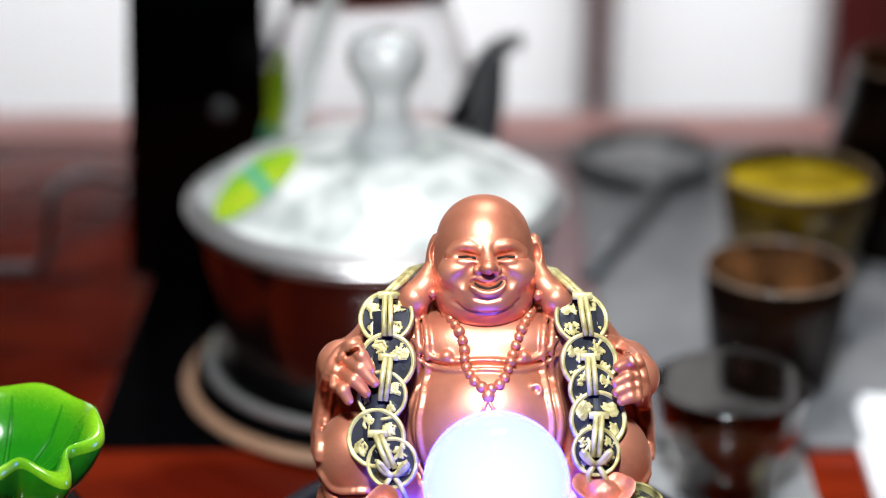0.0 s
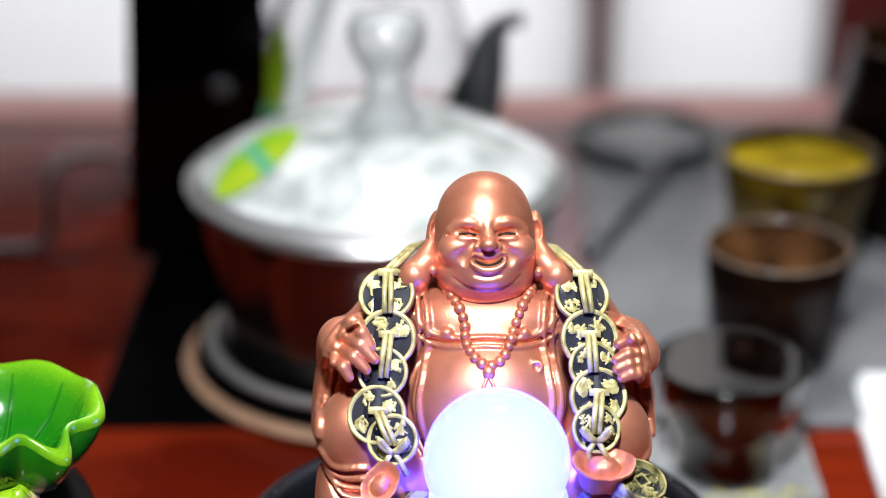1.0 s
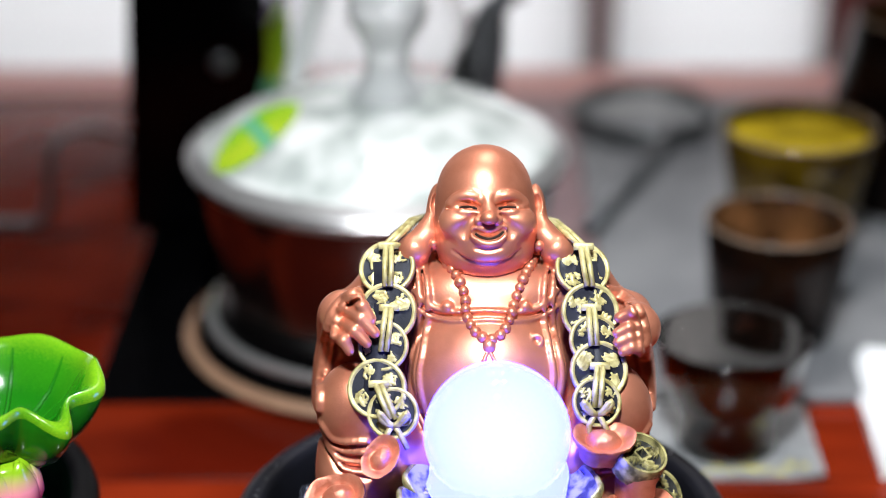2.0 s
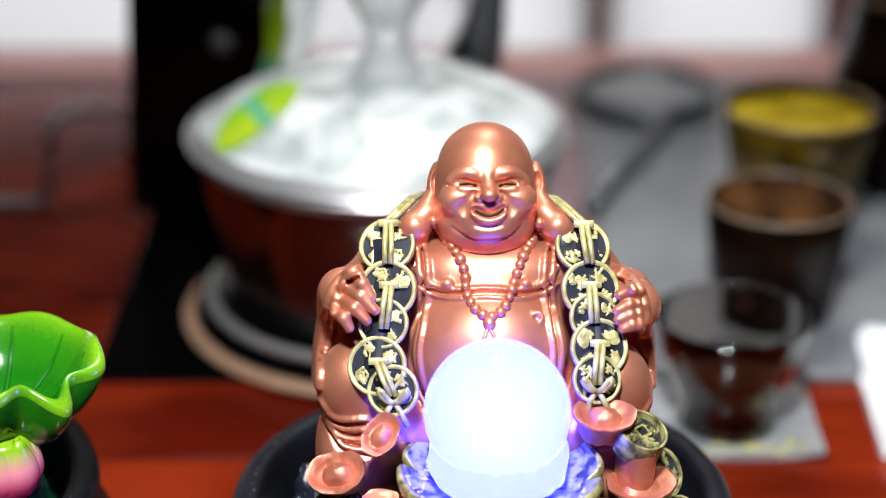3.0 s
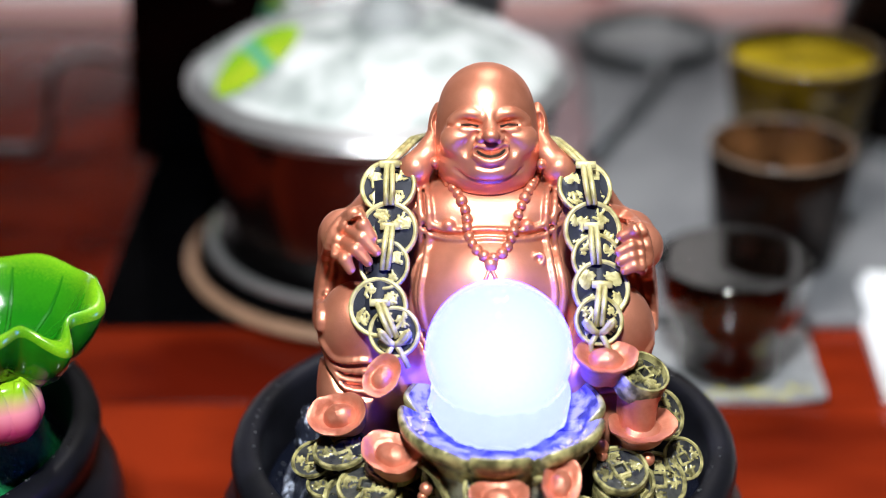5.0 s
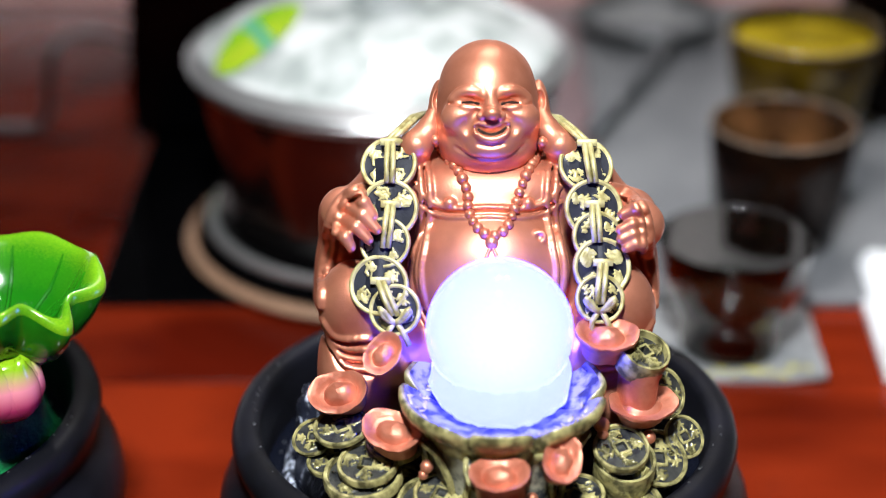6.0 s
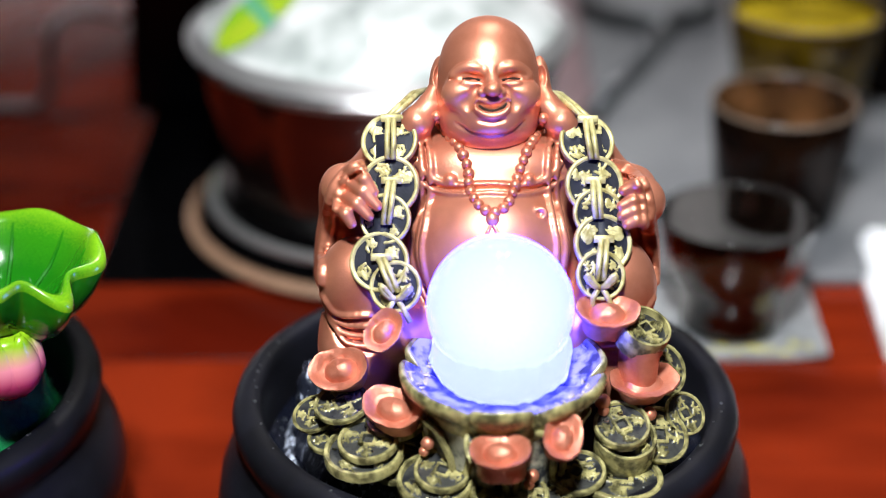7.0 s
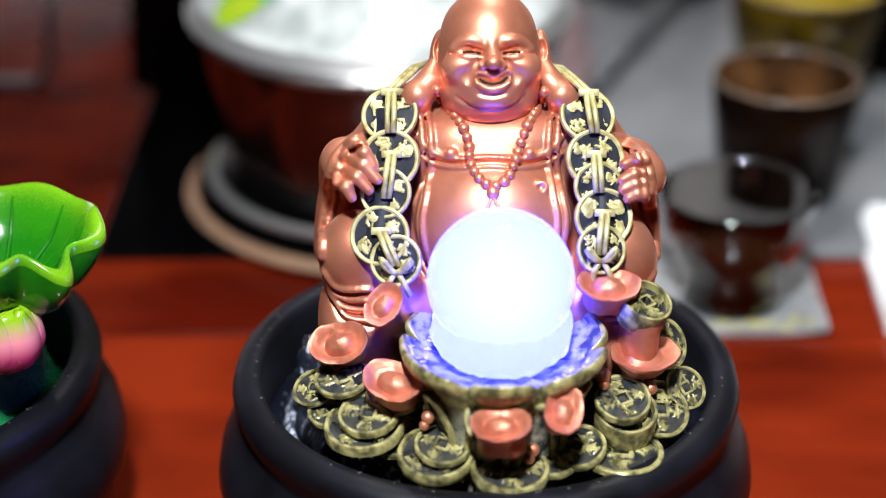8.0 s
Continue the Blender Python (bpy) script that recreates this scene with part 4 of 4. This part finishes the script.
# two knobs of streaked rock beside the statue's knees
for at, size, seed in (((0.0545, -0.006, 0.0700), (0.0060, 0.0080, 0.0120), 3.0), ((-0.0545, -0.004, 0.0690), (0.0050, 0.0080, 0.0130), 8.0)):
    s = Shape()
    s.ball(Matrix.Translation(at) @ Matrix.Diagonal((*size, 1)), 40, 24)
    for v in s.v:
        q = Vector(at)
        v += (v - q) * (0.22 * noise.noise((v - q) * 260 + Vector((seed, 0, 0))) + 0.10 * noise.noise((v - q) * 700))
    part("rock", s, ROCK, fountain, "dark rock streaked with white lime", at=at, smooth=180)

# ---------------------------------------------------------------- second fountain, with a lotus
lotus = thing("water_fountain", (-0.2035, 0.006, 0), "black tabletop water fountain with a green lotus leaf and pink bud", "fountain", "fountains on the table")
fountain_bowl(lotus)
rock_base(lotus, DEEPGREEN, 0.0575, 0.070, 4.0)


def leaf_cup(parent, centre, radius, seed, materials, tilt, depth=0.6, label="glossy green wavy lotus leaf cup"):
    m = Matrix.Translation(centre) @ Matrix.Rotation(radians(tilt[0]), 4, "X") @ Matrix.Rotation(radians(tilt[1]), 4, "Y")

    def wave(a, r, z):
        k = (r / radius) ** 3 if r < radius * 1.2 else 1
        turn = (a + 0.75 + math.pi) % math.tau - math.pi
        lobes = math.exp(-(turn / 0.75) ** 2) * math.cos(8.6 * turn)
        ruffle = 0.05 * math.sin(3 * a + seed) + 0.03 * math.sin(5 * a + 2 * seed) - 0.05 * lobes - 0.07 * math.exp(-(turn / 0.9) ** 2) + 0.07 * math.exp(-((a - 1.25) / 0.35) ** 2)
        return r * (1 + (0.02 * math.sin(3 * a + seed) + 0.13 * lobes) * k), z + radius * ruffle * k
    s = Shape()
    inner = [(0.001, 0.0), (0.25, 0.015), (0.5, 0.10), (0.7, 0.24), (0.82, 0.40), (0.90, 0.54), (0.95, 0.60)]
    outer = [(1.01, 0.625), (1.06, 0.60), (1.07, 0.53), (1.0, 0.34), (0.90, 0.16), (0.74, 0.0), (0.48, -0.15), (0.2, -0.22), (0.001, -0.23)]
    prof = [(r * radius, z * radius * depth / 0.6) for r, z in inner + outer]
    mats = [0] * 9 + [1] * 6
    s.lathe(prof, 140, m, mats, wave)
    cup = part("leaf", s, materials, parent, label, at=centre, smooth=180)
    for k in range(9):
        s = Shape()
        a = math.tau * k / 9 + 0.2
        pts = []
        for r, z in inner[1:6]:
            rr, zz = wave(a, r * radius, z * radius * depth / 0.6)
            pts.append(m @ Vector((rr * math.cos(a), rr * math.sin(a), zz + 0.0002)))
        s.tube(pts, [0.0009, 0.0008, 0.0007, 0.0005, 0.0003], 6)
        part("vein", s, materials[0], cup, at=pts[0])
    return cup


leaf_cup(lotus, (-0.1475, -0.012, 0.105), 0.0285, 0.46, [LEAFBLEND, LEAFUNDER], (-3, 3), 0.72)
s = Shape()
s.tube([(-0.150, -0.010, 0.105), (-0.152, -0.008, 0.085), (-0.156, -0.006, 0.070), (-0.158, -0.004, 0.055)], [0.012, 0.014, 0.021, 0.030], 24)
part("stalk", s, DEEPGREEN, lotus, at=(-0.158, -0.004, 0.055), smooth=180)
leaf_cup(lotus, (-0.177, -0.004, 0.128), 0.018, 2.0, [LEAFGREEN, LEAFGREEN], (10, 24), 0.9, "small green lotus leaf above the larger one")
BUD = Vector((-0.1428, -0.030, 0.0975))
bud = Shape()
bud.lathe([(0.001, -0.0105), (0.0060, -0.0098), (0.0098, -0.0060), (0.0110, -0.0010), (0.0100, 0.0045), (0.0078, 0.0090), (0.0060, 0.0115), (0.0052, 0.0105), (0.001, 0.0095)], 48, Matrix.Translation(BUD))
bud = part("lotus_bud", bud, BUDBLEND, lotus, "pink lotus bud with a lime green crown", at=BUD, smooth=180)
for k in range(6):
    a0 = math.tau * k / 6 + 0.4
    s = Shape()
    for back in (0.0, 0.0010):
        for i in range(9):
            v = i / 8
            z = -0.0090 + 0.0205 * v
            wide = 0.62 * math.sin(math.pi * (0.12 + 0.83 * v)) ** 0.8
            r = np.interp(z, (-0.0098, -0.0060, -0.0010, 0.0045, 0.0090, 0.0115), (0.0068, 0.0104, 0.0118, 0.0109, 0.0092, 0.0086)) - back
            for j in range(9):
                u = -1 + j / 4
                rr = r - 0.0012 * u * u
                s.v.append(BUD + Vector((rr * math.cos(a0 + wide * u), rr * math.sin(a0 + wide * u), z)))
    for i in range(8):
        for j in range(8):
            q = i * 9 + j
            s.f += [(q, q + 1, q + 10, q + 9), (81 + q, 81 + q + 9, 81 + q + 10, 81 + q + 1)]
    rim = [j for j in range(9)] + [9 * i + 8 for i in range(1, 9)] + [72 + j for j in range(7, -1, -1)] + [9 * i for i in range(7, 0, -1)]
    s.f += [(p, 81 + p, 81 + q, q) for p, q in zip(rim, rim[1:] + rim[:1])]
    s.m = [0] * len(s.f)
    part("petal", s, BUDBLEND, bud, at=BUD, smooth=180)

# ---------------------------------------------------------------- tea stove, pot and kettle
stove = thing("tea_stove", (-0.07, 0.4, 0), "black glossy electric tea stove with an upright column", "tea stove")
s = Shape()
s.slab(-0.163, 0.022, 0.205, 0.56, 0.0002, 0.0022, 0.0006)
part("base_plate", s, BLACKGLASS, stove, at=(-0.07, 0.4, 0))
s = Shape()
s.slab(-0.1645, -0.099, 0.385, 0.455, 0.0023, 0.38, 0.006)
for v in s.v:
    if v.x < -0.13:
        v.x -= 0.0085 * (1 - v.z / 0.16)
part("column", s, BLACKGLASS, stove, at=(-0.13, 0.42, 0.0023))
# grey disc stands for the bright lamp reflection on the column
s = Shape()
s.ball(Matrix.Translation((-0.1215, 0.3848, 0.095)) @ Matrix.Diagonal((0.006, 0.0022, 0.006, 1)), 20, 10)
part("highlight_spot", s, IRON, stove, at=(-0.1215, 0.3848, 0.095), smooth=180)

POT = Vector((-0.041, 0.272, 0.0))
s = Shape()
s.lathe([(0.001, 0.0024), (0.085, 0.0024), (0.0890, 0.0035), (0.0897, 0.0052), (0.0880, 0.0068), (0.001, 0.0068)], 80, Matrix.Translation(POT))
tagged(part("wooden_disc", s, TANWOOD, at=POT + Vector((0, 0, 0.0024))), "round tan wooden mat under the pot", "mat")
pot = thing("cooking_pot", POT + Vector((0, 0, 0.0070)), "low polished steel pot with a steamed-up glass lid", "pot")
s = Shape()
s.lathe([(0.001, 0.0070), (0.0835, 0.0070), (0.0845, 0.0085), (0.0835, 0.0110), (0.0780, 0.0130), (0.001, 0.0130)], 80, Matrix.Translation(POT))
part("heating_ring", s, BLACKGLASS, pot, "black heating ring", at=POT + Vector((0, 0, 0.0070)))
s = Shape()
s.lathe([(0.0745, 0.0131), (0.0782, 0.0133), (0.0793, 0.0142), (0.0796, 0.0156), (0.0790, 0.0170), (0.0776, 0.0176), (0.0762, 0.0170), (0.0745, 0.0168)], 80, Matrix.Translation(POT))
part("foot_ring", s, CHROME, pot, "bright polished steel ring", at=POT + Vector((0, 0, 0.0131)))
s = Shape()
s.lathe([(0.001, 0.0131), (0.0742, 0.0131), (0.0742, 0.0205), (0.0725, 0.0210), (0.001, 0.0210)], 80, Matrix.Translation(POT))
part("foot", s, BLACKGLASS, pot, "black foot of the pot", at=POT + Vector((0, 0, 0.0131)))
s = Shape()
s.lathe([(0.001, 0.0212), (0.066, 0.0212), (0.0715, 0.0212), (0.0735, 0.0240), (0.0715, 0.0270), (0.0692, 0.0300), (0.0715, 0.042), (0.0775, 0.070), (0.0805, 0.084),
         (0.0826, 0.0868), (0.0838, 0.0882), (0.0828, 0.0896), (0.0795, 0.0890), (0.0780, 0.084), (0.070, 0.045), (0.064, 0.034), (0.001, 0.033)], 96, Matrix.Translation(POT), [0] * 8 + [1] * 5 + [0] * 3)
part("pot_body", s, [STEEL, BRUSHED], pot, at=POT + Vector((0, 0, 0.03)))
s = Shape()
lid_in = [(0.0815, 0.0900), (0.0775, 0.0942), (0.067, 0.1010), (0.054, 0.1075), (0.038, 0.1125), (0.020, 0.1150), (0.001, 0.1155)]
s.lathe([(0.0830, 0.0903), (0.0850, 0.0908), (0.0850, 0.0920), (0.0835, 0.0930)] + [(r * 1.01, z + 0.0022) for r, z in lid_in[1:]], 96, Matrix.Translation(POT), [1] * 4 + [0] * 5)
lid = part("lid", s, [MILKGLASS, BRUSHED], pot, "domed glass lid white with steam", at=POT + Vector((0, 0, 0.09)), smooth=60)
s = Shape()
KNOB = POT + Vector((0.005, 0, 0.1172))
s.lathe([(0.001, 0.0), (0.016, 0.0), (0.015, 0.003), (0.010, 0.009), (0.0095, 0.020), (0.013, 0.028), (0.0165, 0.034), (0.0175, 0.041), (0.015, 0.047), (0.008, 0.050), (0.001, 0.0505)],
        40, Matrix.Translation(KNOB))
part("lid_knob", s, FROST, lid, "clear glass knob", at=KNOB, smooth=180)


def leaf_sticker(name, parent, surface, mats, label):
    """A leaf-shaped label laid on a curved surface; surface(u, v) gives the place."""
    s = Shape()
    nu, nv = 14, 6
    for i in range(nu + 1):
        for j in range(nv + 1):
            u, v = -1 + 2 * i / nu, -1 + 2 * j / nv
            s.v.append(Vector(surface(u, v * (max(0.0, 1 - abs(u) ** 2.2) ** 0.7))))
    for i in range(nu):
        for j in range(nv):
            k = i * (nv + 1) + j
            s.f.append((k, k + nv + 1, k + nv + 2, k + 1))
            s.m.append(1 if i in (6, 7) else 0)
    return part(name, s, mats, parent, label, at=s.v[0], smooth=180)


def on_lid(u, v):
    x, y = -0.0505 + 0.0172 * u - 0.0065 * v, -0.0250 + 0.0155 * u + 0.0150 * v
    z = np.interp(-math.hypot(x, y), [-q for q, _ in lid_in], [q for _, q in lid_in]) + 0.0036
    return POT + Vector((x, y, z))


leaf_sticker("leaf_sticker", lid, on_lid, [STICKER, TEAL], "lime green leaf-shaped label")

KET = Vector((-0.049, 0.415, 0.0024))
kettle = thing("glass_kettle", KET, "clear glass kettle with a dark spout on the stove", "kettle")
s = Shape()
prof = [(0.001, 0.0), (0.052, 0.0), (0.058, 0.006), (0.0635, 0.030), (0.0640, 0.055), (0.0605, 0.080), (0.0530, 0.102), (0.0470, 0.122), (0.0410, 0.140), (0.0390, 0.158)]
s.lathe(prof + [(r - 0.0022, z + (0.002 if i == 9 else 0)) for i, (r, z) in list(enumerate(prof))[:0:-1]] + [(0.001, 0.003)], 72, Matrix.Translation(KET))
part("glass_body", s, CLEAR, kettle, "thick clear glass", at=KET, smooth=180)
s = Shape()
s.lathe([(0.0385, 0.1625), (0.042, 0.164), (0.042, 0.168), (0.036, 0.174), (0.020, 0.180), (0.001, 0.182)], 60, Matrix.Translation(KET))
s.lathe([(0.001, 0.1805), (0.009, 0.181), (0.008, 0.188), (0.012, 0.196), (0.011, 0.202), (0.001, 0.204)], 30, Matrix.Translation(KET))
part("lid", s, MILKGLASS, kettle, "steamed glass lid", at=KET + Vector((0, 0, 0.1625)))
s = Shape()
s.tube(smooth_line([KET + Vector(p) for p in ((0.046, -0.005, 0.040), (0.052, -0.006, 0.072), (0.058, -0.007, 0.095), (0.062, -0.008, 0.112), (0.070, -0.009, 0.121), (0.078, -0.009, 0.122))], 5),
       [max(0.0042, 0.019 - 0.00075 * i) for i in range(26)], 18)
part("spout", s, IRON, kettle, "dark curved spout", at=KET + Vector((0.05, 0, 0.04)), smooth=180)
s = Shape()
s.tube(smooth_line([KET + Vector(p) for p in ((-0.036, -0.056, 0.050), (-0.036, -0.064, 0.085), (-0.026, -0.056, 0.125), (-0.010, -0.030, 0.170))], 6), 0.0055, 12)
part("handle", s, PORCELAIN, kettle, "pale curved handle", at=KET + Vector((-0.03, -0.05, 0.06)), smooth=180)


def on_kettle(u, v):
    a = radians(211) + 0.30 * v
    z = 0.080 + 0.044 * u
    r = np.interp(z, [q for _, q in prof], [q for q, _ in prof]) + 0.0012
    return KET + Vector((r * math.cos(a), r * math.sin(a), z))


leaf_sticker("leaf_sticker", kettle, on_kettle, [STICKER, TEAL], "lime green leaf-shaped label")


# ---------------------------------------------------------------- cups and small things
def cup(name, at, profile, wall, mats, label, liquid=None, liquid_mat=None, category="cup", rim=0.0012):
    at = Vector(at)
    top = thing(name, at, label, category, "cups on the table")
    s = Shape()
    inner = [(max(r - wall, 0.001), z if i else wall * 1.8) for i, (r, z) in enumerate(profile)]
    lip = (profile[-1][0] - wall / 2, profile[-1][1] + rim)
    ring = [(0.001, 0.0)] + profile + [lip] + inner[::-1] + [(0.001, wall * 1.8)]
    n = len(profile)
    s.lathe(ring, 64, Matrix.Translation(at), [0] * (n + 1) + [1] * (len(ring) - n - 2))
    part("cup_body", s, mats, top, at=at, smooth=50)
    if mats[0] is not CUPGLASS:
        s = Shape()
        f = profile[0][0]
        s.lathe([(f * 0.86, 0.0002), (f * 0.99, 0.0002), (f * 1.06, 0.0016), (f * 1.06, 0.0042), (f * 1.0, 0.0052)], 48, Matrix.Translation(at))
        part("foot_ring", s, mats[0], top, at=at)
        s = Shape()
        r, z = lip
        s.tube([at + Vector((r * math.cos(q), r * math.sin(q), z)) for q in np.linspace(0, math.tau, 65)], 0.0008, 8)
        part("rim", s, RIMGLAZE, top, "pale rim", at=at + Vector((0, 0, z)), smooth=180)
    if liquid:
        s = Shape()
        r = np.interp(liquid, [z for _, z in inner], [q for q, _ in inner]) - 0.0003
        s.lathe([(0.001, liquid), (r * 0.6, liquid), (r, liquid + 0.0004)], 48, Matrix.Translation(at))
        part("tea", s, liquid_mat, top, "tea inside the cup", at=at + Vector((0, 0, liquid)))
    return top


cup("tea_cup", (0.104, 0.166, 0.0035), [(0.019, 0.0), (0.0205, 0.001), (0.0205, 0.010), (0.0198, 0.013), (0.0250, 0.022), (0.0292, 0.033), (0.0315, 0.048)], 0.0019, [CUPGLASS, CUPGLASS],
    "clear glass tea cup with a little tea on a card coaster", 0.020, DARKTEA, rim=0.0007)
cup("tea_cup", (0.1375, 0.262, 0.0062), [(0.0235, 0.0), (0.0255, 0.001), (0.0285, 0.018), (0.0310, 0.036), (0.0325, 0.0545)], 0.0018, [BROWNGLAZE, TANGLAZE],
    "dark brown glazed tea cup with a tan inside")
cup("tea_cup", (0.1615, 0.352, 0.0062), [(0.027, 0.0), (0.028, 0.001), (0.031, 0.024), (0.035, 0.048), (0.0378, 0.066)], 0.0016, [OLIVEGLAZE, OLIVEGLAZE],
    "olive brown glazed cup full of yellow tea", 0.0600, TEA)
cup("tea_pitcher", (0.236, 0.425, 0.0062), [(0.034, 0.0), (0.036, 0.002), (0.043, 0.030), (0.044, 0.060), (0.038, 0.085), (0.036, 0.100)], 0.002, [BROWNGLAZE, TANGLAZE],
    "dark brown glazed tea pitcher on the slate tray", category="pitcher")

coaster = thing("coaster", (0.096, 0.168, 0.0002), "silver grey square card coaster with yellow print", "coaster")
s = Shape()
nx, ny = 14, 12
for z0 in (0.0004, 0.0026):
    for i in range(nx + 1):
        for j in range(ny + 1):
            x, y = 0.050 + 0.090 * i / nx, 0.1395 + 0.062 * j / ny
            curl = 0.0022 * max(0, (i / nx - 0.75) * 4) ** 2 * max(0, 1 - j / ny * 1.6)
            s.v.append(Vector((x + 0.002 * j / ny, y, z0 + curl)))
w = ny + 1
half = (nx + 1) * w
for i in range(nx):
    for j in range(ny):
        k = i * w + j
        s.f += [(k, k + 1, k + w + 1, k + w), (half + k, half + k + w, half + k + w + 1, half + k + 1)]
for i in range(nx):
    k = i * w
    s.f += [(k, k + w, half + k + w, half + k), (k + ny + w, k + ny, half + k + ny, half + k + ny + w)]
for j in range(ny):
    k = nx * w + j
    s.f += [(j + 1, j, half + j, half + j + 1), (k, k + 1, half + k + 1, half + k)]
s.m = [0] * len(s.f)
part("card", s, MAT, coaster, at=(0.096, 0.168, 0.0002))
rnd = random.Random(4)
for k in range(9):
    s = Shape()
    p = Vector((0.094 + 0.0048 * k + rnd.uniform(-0.001, 0.001), 0.1430 + rnd.uniform(-0.0015, 0.004), 0.0028 + 0.0010 * max(0, k - 6)))
    s.ball(Matrix.Translation(p) @ Matrix.Rotation(rnd.uniform(0, 3), 4, "Z") @ Matrix.Diagonal((rnd.uniform(0.0016, 0.003), rnd.uniform(0.001, 0.0016), 0.0003, 1)), 9, 5)
    part("print_spot", s, YELLOW, coaster, at=p)

# folded white tissue lying at the edge of the tray
s = Shape()
for layer in range(3):
    z = 0.0005 + 0.0034 * layer
    m = Matrix.Translation((0.163 + 0.001 * layer, 0.140 + 0.002 * layer, z)) @ Matrix.Rotation(radians(-3 - layer), 4, "Z")
    n = 16
    grid = []
    for zz in (0.0, 0.0030):
        for i in range(n + 1):
            for j in range(n + 1):
                x, y = 0.12 * i / n, 0.093 * j / n
                bumpy = 0.0022 * noise.noise(Vector((x * 40, y * 40, layer * 5.0))) + 0.0012
                grid.append(m @ Vector((x, y, zz + (bumpy if zz else 0))))
    faces, h = [], (n + 1) ** 2
    for i in range(n):
        for j in range(n):
            k = i * (n + 1) + j
            faces += [(k, k + 1, k + n + 2, k + n + 1), (h + k, h + k + n + 1, h + k + n + 2, h + k + 1)]
        k = i * (n + 1)
        faces += [(k, k + n + 1, h + k + n + 1, h + k), (k + n, h + k + n, h + k + 2 * n + 1, k + 2 * n + 1), (i, h + i, h + i + 1, i + 1),
                  (n * (n + 1) + i, n * (n + 1) + i + 1, h + n * (n + 1) + i + 1, h + n * (n + 1) + i)]
    s.add(grid, faces)
tagged(part("tissue", s, CLOTH, at=(0.2, 0.18, 0.0005), smooth=60), "folded white tissue lying on the red table", "tissue")

# tea strainer on the tray
strainer = thing("tea_strainer", (0.107, 0.547, 0.0062), "dark metal tea strainer with a long handle on the tray", "strainer")
s = Shape()
ring = [(0.107 + 0.040 * math.cos(a), 0.540 + 0.040 * math.sin(a), 0.0160) for a in np.linspace(0, math.tau, 49)]
s.tube(ring, 0.0042, 10)
part("rim", s, IRON, strainer, at=(0.107, 0.547, 0.016), smooth=180)
s = Shape()
s.lathe([(0.039, 0.0145), (0.033, 0.0105), (0.022, 0.0075), (0.001, 0.0066)], 48, Matrix.Translation((0.107, 0.540, 0)))
part("gauze", s, MAT, strainer, at=(0.107, 0.547, 0.0066), smooth=180)
s = Shape()
s.tube([(0.117, 0.503, 0.0160), (0.092, 0.440, 0.0135), (0.062, 0.372, 0.0115)], [0.0042, 0.0048, 0.0055], 12)
part("handle", s, IRON, strainer, at=(0.08, 0.45, 0.0135), smooth=180)

# power cord standing off the table edge
s = Shape()
s.tube(smooth_line([(-0.190, 0.520, 0.004), (-0.205, 0.470, 0.030), (-0.214, 0.415, 0.042), (-0.217, 0.405, 0.020), (-0.222, 0.400, 0.005), (-0.245, 0.396, 0.0045), (-0.30, 0.39, 0.0045), (-0.40, 0.42, 0.0045)], 8),
       0.0026, 12)
tagged(part("power_cord", s, IRON, at=(-0.25, 0.4, 0.0), smooth=180), "dark grey power cord looping over the red table", "cord")
